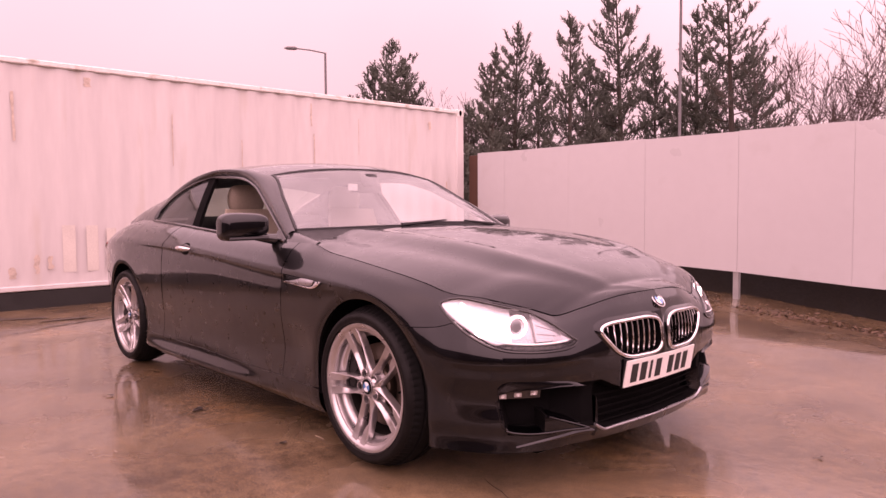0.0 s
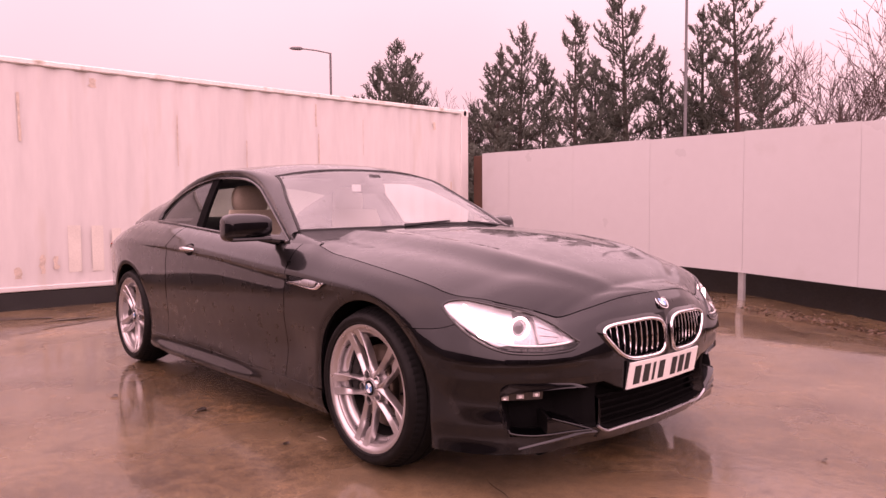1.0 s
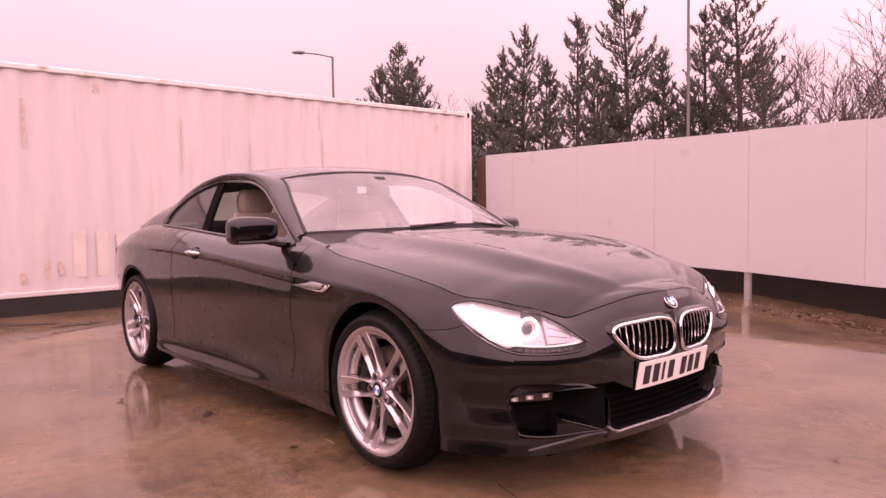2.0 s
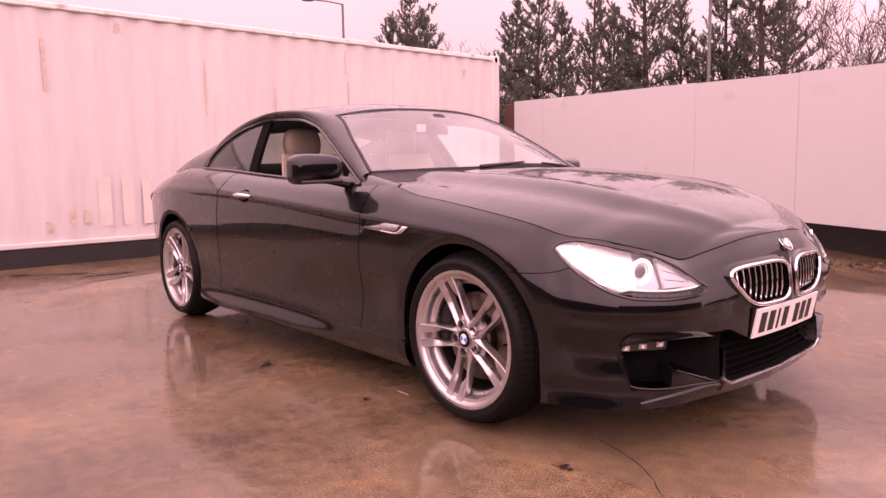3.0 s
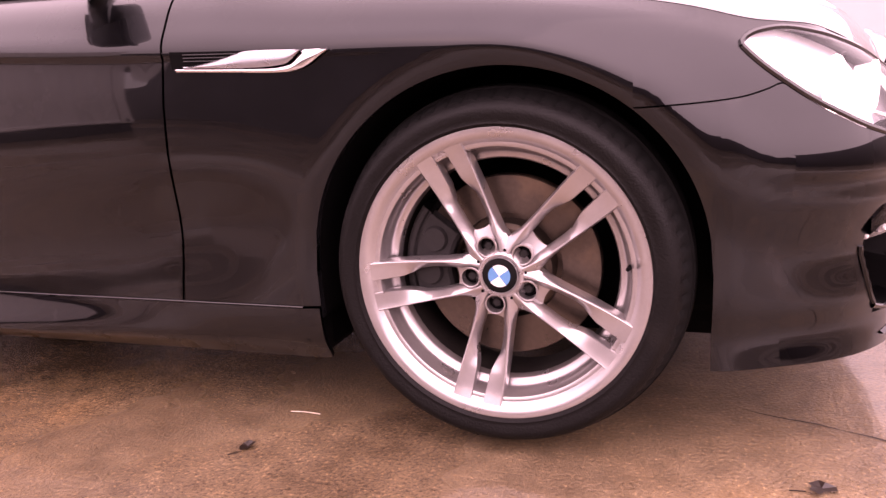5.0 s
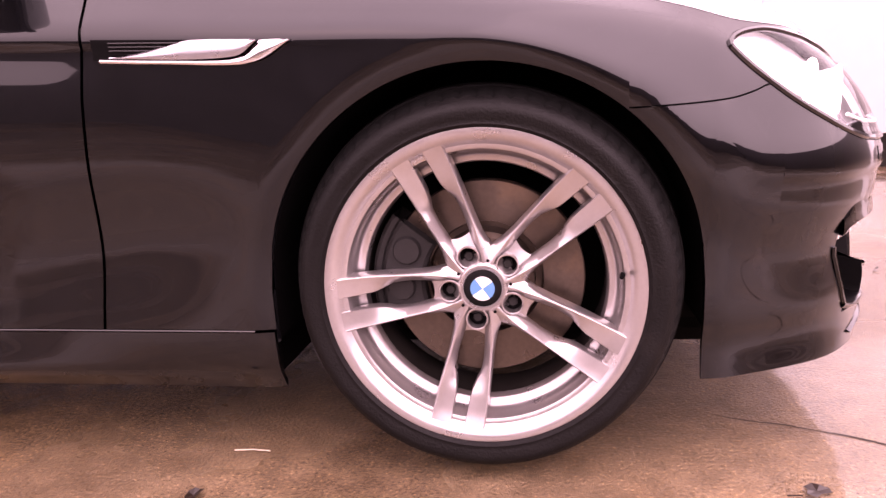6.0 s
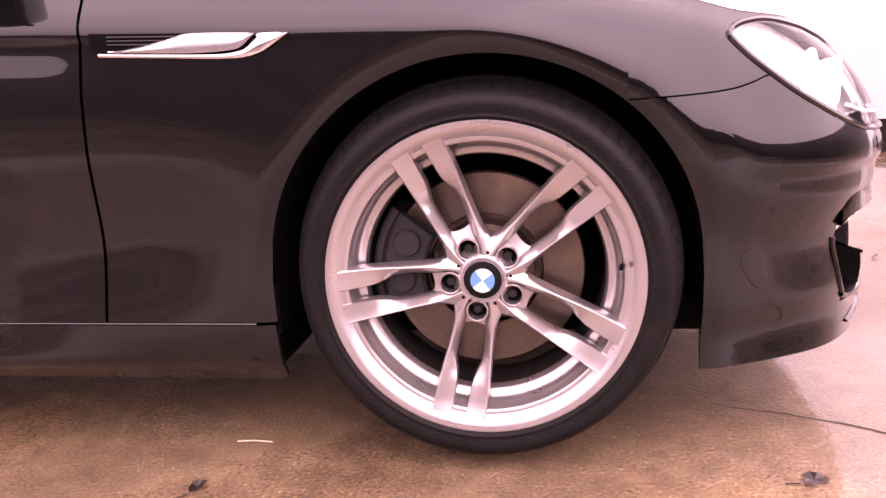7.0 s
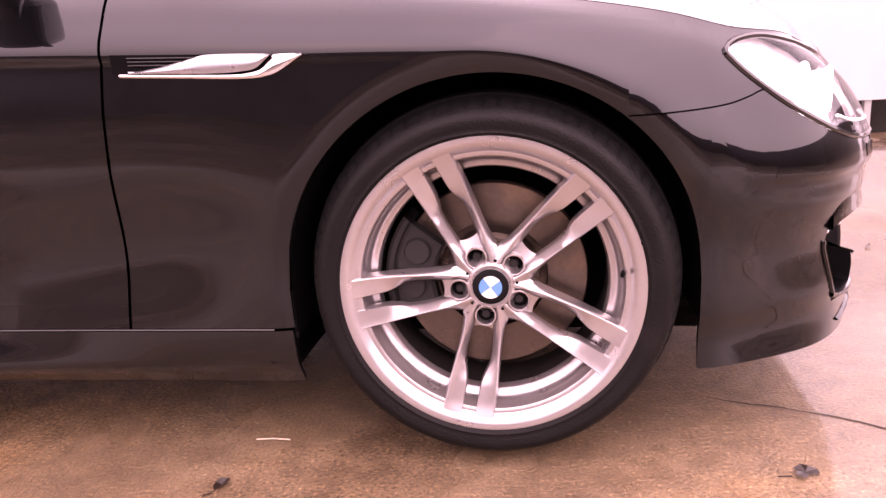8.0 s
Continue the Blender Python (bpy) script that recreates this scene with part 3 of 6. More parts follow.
def needle_tree(base, height, spread, seed, name="pine_tree", low=0.12):
    """A pine: straight tapering trunk, whorls of rising boughs, and tufts of needles with gaps between."""
    rng = random.Random(seed)
    tree = empty(name, "tall dark green pine tree with uneven open crown", "tree", "pines behind the fence", at=base)
    lean = Vector((rng.uniform(-0.03, 0.03), rng.uniform(-0.03, 0.03), 0))
    trunk, limbs, needles = Geo(), Geo(), Geo()
    path = [Vector((0, 0, 0)) + lean * height * (k / 8) ** 1.5 + Vector((0, 0, height * k / 8)) for k in range(9)]
    trunk.tube(path, [0.16 * (1 - k / 8.6) * height / 9 for k in range(9)], 7)

    def tuft(c, d, size):
        """A shoot that turns up at its end, bristling with needles."""
        axis = (d * 0.7 + Vector((rng.gauss(0, 0.25), rng.gauss(0, 0.25), 0.75))).normalized()
        long = size * rng.uniform(1.0, 1.7)
        for k in range(16):
            q = Vector((rng.gauss(0, 1), rng.gauss(0, 1), rng.gauss(0, 1)))
            q = (q - axis * q.dot(axis)).normalized()
            q = (q * 0.75 + axis * rng.uniform(0.5, 1.1)).normalized()
            s = q.orthogonal().normalized() * size * 0.078
            o = c + axis * long * (k / 16 - 0.25)
            tip = o + q * size * rng.uniform(0.40, 0.62)
            needles.add([o - s, o + s, tip], [(0, 1, 2)])

    z = height * low
    while z < height * 0.985:
        f = (z / height - low) / (1 - low)
        reach = spread * 1.22 * (1 - f) ** 0.8 * (0.6 + 0.4 * min(1, f * 4)) + 0.12
        for k in range(rng.choice((3, 4, 4, 5))):
            if rng.random() < 0.10 + 0.16 * f:
                continue
            a = rng.uniform(0, 2 * math.pi)
            r = reach * rng.uniform(0.45, 1.2)
            o = lean * height * (z / height) ** 1.5 + Vector((0, 0, z))
            out = Vector((math.cos(a), math.sin(a), 0))
            rise = rng.uniform(0.15, 0.5) + 0.45 * f
            pts = [o + out * r * t + Vector((0, 0, r * (rise * t * t + 0.1 * t - 0.12 * (1 - f) * t))) for t in (0, 0.35, 0.7, 1)]
            limbs.tube(pts, [0.035 * (1.1 - f) * h + 0.006 for h in (1, 0.7, 0.4, 0.15)], 4, cap=False)
            for t in np.arange(0.28, 1.04, 0.30 / max(r, 0.35)):
                c = o + out * r * t + Vector((0, 0, r * (rise * t * t + 0.1 * t - 0.12 * (1 - f) * t)))
                tuft(c, (out + Vector((0, 0, rise))).normalized(), rng.uniform(0.22, 0.38))
                for sgn in (-1, 1):
                    if rng.random() < 0.72:
                        side = (out.cross(Vector((0, 0, 1))) * sgn * rng.uniform(0.4, 1.0) + out * 0.5 + Vector((0, 0, 0.3)))
                        e = c + side * 0.42 * (1.15 - t) * min(r, 1.4)
                        limbs.tube([c, e], [0.012, 0.005], 3, cap=False)
                        tuft(e, side.normalized(), rng.uniform(0.22, 0.38))
        z += rng.uniform(0.22, 0.36) * height / 9
    for k in range(5):
        tuft(path[-1] - Vector((0, 0, 0.14 * k)), Vector((0, 0, 1)), 0.3)
    part("trunk", trunk, BARK, tree)
    tagged(part("branchwork", limbs, BARK, tree, weld=False), kind="stuff")
    tagged(part("crown", needles, NEEDLE, tree, "dark green needle tufts", smooth=False, weld=False), kind="stuff")
    return tree


def bare_tree(base, height, seed, stems=3, wide=0.45, label="leafless deciduous tree with fine upright twigs"):
    rng = random.Random(seed)
    tree = empty("bare_tree", label, "tree", "leafless trees behind the fence", at=base)
    wood, fine = Geo(), Geo()

    def grow(p, d, length, r, level):
        n = 4
        pts, q, e = [p], p, d
        for k in range(n):
            e = (e + Vector((rng.gauss(0, 1), rng.gauss(0, 1), rng.gauss(0, 0.6))) * 0.075 + Vector((0, 0, 0.07))).normalized()
            q = q + e * length / n
            pts.append(q)
        (wood if level < 2 else fine).tube(pts, [max(r * (1 - 0.14 * k), 0.0088) for k in range(n + 1)], 5 if level < 2 else 3, cap=False)
        if level >= 4:
            return
        for k in range(rng.choice((3, 4, 4)) if level < 3 else 4):
            j = rng.choice((1, 2, 2, 3, 3, 4))
            side = Vector((rng.gauss(0, 1), rng.gauss(0, 1), rng.gauss(0, 0.5)))
            side = (side - e * side.dot(e)).normalized()
            grow(pts[j], (e * 0.85 + side * rng.uniform(0.4, 0.8) * (wide / 0.45)).normalized(), length * rng.uniform(0.5, 0.72), r * 0.48, level + 1)

    for s in range(stems):
        a = 2 * math.pi * s / stems + rng.uniform(-0.4, 0.4)
        grow(Vector((0, 0, 0)), Vector((math.cos(a) * wide * 0.8, math.sin(a) * wide * 0.8, 1)).normalized(), height * 0.42, 0.036 * height / 8, 0)
    part("trunk", wood, TWIG, tree, weld=False)
    tagged(part("crown", fine, TWIG, tree, "fine grey leafless twigs", weld=False), kind="stuff")
    return tree


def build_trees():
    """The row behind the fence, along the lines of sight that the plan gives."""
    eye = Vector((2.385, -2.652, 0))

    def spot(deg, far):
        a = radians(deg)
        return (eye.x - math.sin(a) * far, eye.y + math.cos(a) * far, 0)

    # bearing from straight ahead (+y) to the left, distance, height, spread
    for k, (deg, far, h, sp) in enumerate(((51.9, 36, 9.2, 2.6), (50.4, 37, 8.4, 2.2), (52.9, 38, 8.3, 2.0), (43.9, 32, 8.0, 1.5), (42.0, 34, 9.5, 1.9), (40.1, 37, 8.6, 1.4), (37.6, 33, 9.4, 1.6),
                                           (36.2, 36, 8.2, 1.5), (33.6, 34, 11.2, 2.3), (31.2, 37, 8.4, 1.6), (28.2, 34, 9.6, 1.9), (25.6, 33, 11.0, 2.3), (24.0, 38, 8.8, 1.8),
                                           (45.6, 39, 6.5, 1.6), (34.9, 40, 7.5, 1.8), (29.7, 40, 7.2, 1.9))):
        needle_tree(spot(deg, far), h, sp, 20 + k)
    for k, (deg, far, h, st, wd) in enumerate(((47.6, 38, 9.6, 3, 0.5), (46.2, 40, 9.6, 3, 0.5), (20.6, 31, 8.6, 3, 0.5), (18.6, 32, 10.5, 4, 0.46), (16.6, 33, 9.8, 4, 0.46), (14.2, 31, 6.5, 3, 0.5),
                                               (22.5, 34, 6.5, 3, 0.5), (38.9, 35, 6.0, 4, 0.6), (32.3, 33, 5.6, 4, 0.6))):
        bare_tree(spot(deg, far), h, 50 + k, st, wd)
    rng = random.Random(77)
    brush = Geo()
    for k in range(9000):
        deg, far = rng.uniform(20, 50), rng.uniform(34, 46)
        top = 3.2 + 1.0 * math.sin(deg * 1.7) + 0.7 * math.sin(deg * 4.1)
        c = Vector(spot(deg, far)) + Vector((0, 0, max(0, top) * rng.random() ** 0.7))
        d = Vector((rng.gauss(0, 1), rng.gauss(0, 1), abs(rng.gauss(0.6, 0.8)))).normalized() * rng.uniform(0.3, 0.7)
        s = d.orthogonal().normalized() * 0.05
        brush.add([c - s, c + s, c + d], [(0, 1, 2)])
    thing("undergrowth", brush, NEEDLE, "dense dark undergrowth beneath the trees", "undergrowth", kind="stuff", smooth=False, weld=False)


def build_unseen_walls():
    """Unseen plain walls added behind the camera to shape what the paint reflects."""
    thing("wall_south", Geo().box((-14, -11.3, -0.05), (0.8, -11.0, 2.2), 0.02), GREYWALL, "plain grey unseen wall added to shape reflections", "wall", kind="structure")
    thing("wall_south_east", Geo().box((0.804, -11.3, -0.05), (14.3, -11.0, 2.2), 0.02), DARKWALL, "plain dark unseen wall added to shape reflections", "wall", kind="structure")
    thing("wall_east", Geo().box((14.0, -10.99, -0.05), (14.3, 9.0, 3.0), 0.02), DARKWALL, "plain dark unseen wall added to shape reflections", "wall", kind="structure")


def build_lamp_posts():
    def lamp(x, y, h, arm):
        post = empty("street_lamp", "slim grey street lamp column", "street lamp", "street lamps beyond the yard", at=(x, y, 0))
        part("column", Geo().tube([(0, 0, 0), (0, 0, 1.2), (0, 0, 1.25), (0, 0, h)], [0.10, 0.10, 0.07, 0.05], 10), POLE, post)
        if arm:
            part("arm", Geo().tube([(0, 0, h - 0.02), (arm[0] * 0.5, arm[1] * 0.5, h + 0.10), (arm[0], arm[1], h + 0.16)], 0.03, 8), POLE, post)
            e, d = Vector((arm[0], arm[1], h + 0.16)), Vector((arm[0], arm[1], 0)).normalized()
            part("lantern", Geo().tube([e - d * 0.1, e + d * 0.02, e + d * 0.35, e + d * 0.5], [0.04, 0.085, 0.075, 0.02], 10), POLE, post)

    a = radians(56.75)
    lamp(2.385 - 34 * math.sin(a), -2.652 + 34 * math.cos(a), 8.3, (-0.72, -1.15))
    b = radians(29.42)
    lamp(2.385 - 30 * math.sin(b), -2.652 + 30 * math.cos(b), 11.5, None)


def build_leaves():
    rng = random.Random(41)
    for x, y, s, a in ((0.53, -0.95, 0.030, 0.4), (-1.31, -1.07, 0.05, 2.2), (-0.50, -1.02, 0.025, 1.2), (0.10, 0.9, 0.03, 2.0), (-1.95, -1.32, 0.04, 0.5), (1.25, 0.55, 0.02, 1.0)):
        g = Geo()
        n = 9
        rim = []
        for k in range(n):
            t = 2 * math.pi * k / n
            r = s * (0.45 + 0.55 * abs(math.cos(t * 1.5 + a))) * rng.uniform(0.7, 1.1)
            rim.append((r * math.cos(t), 0.7 * r * math.sin(t), 0.003 + 0.010 * rng.random()))
        g.add([(0, 0, 0.005)] + rim, [(0, 1 + k, 1 + (k + 1) % n) for k in range(n)])
        g.tube([(-s * 0.9, 0, 0.003), (-s * 1.7, s * 0.2, 0.004)], 0.0012, 4)
        ob = thing("fallen_leaf", g, WETLEAF, "dark wet leaf lying on the concrete", "leaf", "fallen leaves on the yard", smooth=False)
        ob.matrix_world = pose(x, y, 0.001, 0, 0, math.degrees(a))
    tw = thing("twig", Geo().tube([(-0.036, 0, 0.003), (0, 0.002, 0.004), (0.036, 0.0, 0.003)], 0.0016, 5), PALETWIG, "pale thin straw on the wet concrete", "twig")
    tw.matrix_world = pose(-0.463, -0.852, 0)


build_ground()
build_leaves()
build_container()
build_fence()
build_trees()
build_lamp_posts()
build_unseen_walls()


# ---------------------------------------------------------------- the car
# Plan outline of the right half, from the middle of the tail round the side to the middle of the nose, at the widest height.
PX = curve(list(enumerate((-3.98, -3.95, -3.82, -3.54, -3.2, -2.855, -2.3, -1.5, -0.75, -0.35, 0.0, 0.30, 0.461, 0.606, 0.716, 0.770, 0.808, 0.834))), mono=False)
PW = curve(list(enumerate((0.0, 0.40, 0.66, 0.82, 0.905, 0.938, 0.938, 0.928, 0.928, 0.935, 0.943, 0.926, 0.878, 0.794, 0.645, 0.458, 0.252, 0.0))), mono=False)
Z_LOW = curve(list(enumerate((0.36, 0.38, 0.42, 0.42, 0.34, 0.18, 0.145, 0.145, 0.145, 0.145, 0.150, 0.165, 0.174, 0.176, 0.176, 0.172, 0.165, 0.16))))
D_LOW = curve(((0, 0.10), (3, 0.12), (4, 0.10), (5, 0.06), (9, 0.055), (11, 0.03), (12, 0.016), (13, 0.014), (14, 0.020), (15, 0.042), (16, 0.058), (17, 0.075)))
Z_TOP = curve(((0, 0.900), (2, 0.912), (3, 0.938), (4, 0.975), (5, 1.008), (6, 0.99), (7, 0.945), (8, 0.915), (8.4, 0.914), (9, 0.876), (9.5, 0.857), (10, 0.836), (10.5, 0.812), (11, 0.787), (11.6, 0.762), (12, 0.750), (12.6, 0.741), (13, 0.730), (13.5, 0.713), (14, 0.693), (14.35, 0.676), (14.6, 0.664), (15.2, 0.686), (16.2, 0.724), (17, 0.735)))
D_TOP = curve(((0, 0.10), (2, 0.13), (3, 0.15), (4, 0.17), (5, 0.165), (6, 0.13), (7, 0.105), (8, 0.098), (8.4, 0.108), (9, 0.094), (10, 0.086), (11, 0.084), (11.6, 0.076), (12, 0.074), (13, 0.092), (14, 0.103), (14.6, 0.085), (15.2, 0.075), (16, 0.062), (17, 0.054)))
Z_CREASE = curve(((0, 0.80), (3, 0.82), (4, 0.85), (5, 0.862), (6, 0.856), (7, 0.825), (8, 0.777), (9, 0.757), (10, 0.738), (10.8, 0.66), (11.4, 0.56), (12, 0.512), (13, 0.505), (17, 0.510)))
D_CREASE = curve(((0, 0.02), (3, 0.008), (5, 0.0), (10, 0.0), (11, 0.003), (12, -0.004), (13, -0.007), (14.6, -0.007), (15.3, 0.0), (17, 0.0)))
D_HOLLOW = curve(((0, 0.01), (4, 0.006), (5, 0.004), (5.8, 0.030), (7, 0.038), (8.2, 0.032), (9.2, 0.010), (10.5, 0.012), (12, 0.018), (13, 0.024), (14.6, 0.024), (15.2, 0.016), (16, 0.012), (17, 0.022)))
D_FOOT = curve(((0, 0.03), (9, 0.026), (11.2, 0.024), (12.2, 0.024), (13.2, 0.020), (14.6, 0.016), (15.2, 0.014), (16, 0.032), (17, 0.046)))
U_TABLE = np.linspace(0, 17, 1701)
X_TABLE = np.maximum.accumulate(PX(U_TABLE))
ARCH = 0.368
AXLES = (0.0, -2.855)
HUB_Z = 0.338


def u_at(x):
    """Where along the outline the right side passes x."""
    return float(np.interp(x, X_TABLE, U_TABLE))


def skin(u, z, out=0.0):
    """The point of the right-hand skin at u along the outline and height z, moved outwards by out."""
    zb, zt, zc = float(Z_LOW(u)), float(Z_TOP(u)), float(Z_CREASE(u))
    dt, dc = float(D_TOP(u)), float(D_CREASE(u))
    lamp = min(1.0, max(0.0, (u - 11.7) / 1.3))
    edge = max(0.0, min(1.0, u - 5.2, (10.3 - u) / 1.0))
    g = max(0.0, min(1.0, u - 5.2, (8.3 - u) / 1.0))
    df = float(D_FOOT(u))
    dh = float(D_HOLLOW(u))
    zh = min(0.41 - 0.08 * g, zc - 0.15)
    zm = 0.5 * (min(0.41, zc - 0.15) + zc)
    zk = max(zc - 0.09, 0.75 * zm + 0.25 * zc)
    keys = ((zb, float(D_LOW(u))), (zb + 0.055 - 0.02 * g, df + (0.010 - df) * g), (zb + 0.105, 0.75 * df + (0.029 - 0.75 * df) * g), (zh, dh), (zm, (0.35 - 0.23 * edge) * dh), (zk, 0.0015 * edge + 0.16 * (1 - edge) * dh),
            (zc - 0.020, (0.0045 if u < 8.05 else max(0.0012, 0.0045 - 0.012 * (u - 8.05))) * edge + 0.03 * (1 - edge) * dh), (zc, dc),
            (zc + 0.40 * (zt - zc), dc + (0.24 - 0.06 * lamp) * (dt - dc)), (zc + 0.78 * (zt - zc), dc + (0.60 - 0.05 * lamp) * (dt - dc)), (zt, dt))
    d = float(curve(keys)(z)) - out
    # rolled edge round the wheel arches
    for a in AXLES:
        far = math.hypot(float(PX(u)) - a, max(z - HUB_Z, -0.02))
        if far < 0.408 and z < 0.80:
            d += 0.007 * min(1.0, (0.408 - far) / 0.040) ** 1.6
    e = 0.01
    tx, tw = float(PX(u + e) - PX(u - e)), float(PW(u + e) - PW(u - e))
    if u > 16.99 or u < 0.01:
        tx, tw = 0.0, (-1.0 if u > 1 else 1.0)
    n = math.hypot(tx, tw)
    return Vector((float(PX(u)) + tw / n * d, -(float(PW(u)) - tx / n * d), z))


def patch(ua, ub, lo, hi, nu=24, nz=18, out=0.0, cosine=False, grow=1.0, crease=False):
    """Points of the skin between two ends (numbers or functions of the height share) and two heights (functions of u)."""
    fa, fb = (ua if callable(ua) else lambda t: ua), (ub if callable(ub) else lambda t: ub)
    rows = []
    for i in range(nu + 1):
        s = i / nu
        if cosine:
            s = 0.5 - 0.5 * math.cos(math.pi * s)
        row = []
        for j in range(nz + 1):
            t = (j / nz) ** grow
            u = fa(t) * (1 - s) + fb(t) * s
            z0, z1 = float(lo(u)), float(hi(u))
            z = z0 + (z1 - z0) * t
            if crease:
                # rows of the mesh run along the crease
                zc = float(Z_CREASE(u))
                zk = max(zc - 0.10, 0.4 * z0 + 0.6 * (zc - 0.02))
                k = j / nz
                z = z0 + (zk - z0) * (k / 0.45) ** grow if k <= 0.45 else float(np.interp(k, (0.45, 0.60, 0.70, 1.0), (zk, zc - 0.02, zc, z1)))
            o = out(u, z) if callable(out) else out
            row.append(skin(u, z, o))
        rows.append(row)
    return rows


def arch_z(u):
    x = float(PX(u))
    best = 0.0
    for a in AXLES:
        if abs(x - a) < ARCH + 0.002:
            best = HUB_Z + math.sqrt(max(ARCH ** 2 - (x - a) ** 2, 0))
    return best


LIGHT_LOW = curve(((11.66, 0.711), (11.74, 0.698), (12.04, 0.657), (12.3, 0.626), (12.6, 0.598), (12.98, 0.570), (13.4, 0.553), (14.05, 0.547), (14.5, 0.549), (14.75, 0.558), (14.87, 0.574)))
LIGHT_TOP = curve(((11.66, 0.719), (11.76, 0.729), (11.95, 0.737), (12.14, 0.740), (12.65, 0.729), (13.0, 0.719), (13.45, 0.704), (13.9, 0.685), (14.3, 0.654), (14.55, 0.622), (14.75, 0.592), (14.87, 0.578)))
SEAM = curve(((10.4, 0.622), (11.2, 0.627), (11.6, 0.632), (11.9, 0.642), (12.06, 0.650), (12.12, 0.645)))
CAR = empty("car", "black two-door coupe with silver alloy wheels, headlights lit, on wet concrete", "car")
GAP = 0.0014


def cut(u):
    return lambda t: u


def kidney_edge(grow, k, n=72):
    """Half width and height of point k of n round one kidney opening."""
    t = 2 * math.pi * k / n
    c, s = math.cos(t), math.sin(t)
    p = 2 / 4.0
    a, b = math.copysign(abs(c) ** p, c), math.copysign(abs(s) ** p, s)
    z = 0.560 + (0.0715 + grow) * b
    f = (z - 0.4885) / 0.143
    w0, w1 = 0.030, 0.384 - 0.118 * max(0.0, 1 - f) ** 1.3
    w = (w0 + w1) / 2 + ((w1 - w0) / 2 + grow) * a
    return w, z - 0.035 * max(0, w - 0.10) * f, f


KIDNEY = [kidney_edge(0.0, k)[:2] for k in range(72)]


def in_kidney(w, z):
    """Whether a point of the nose lies in the kidney opening."""
    hit = False
    for (w0, z0), (w1, z1) in zip(KIDNEY, KIDNEY[1:] + KIDNEY[:1]):
        if (z0 > z) != (z1 > z) and w < w0 + (z - z0) / (z1 - z0) * (w1 - w0):
            hit = not hit
    return hit


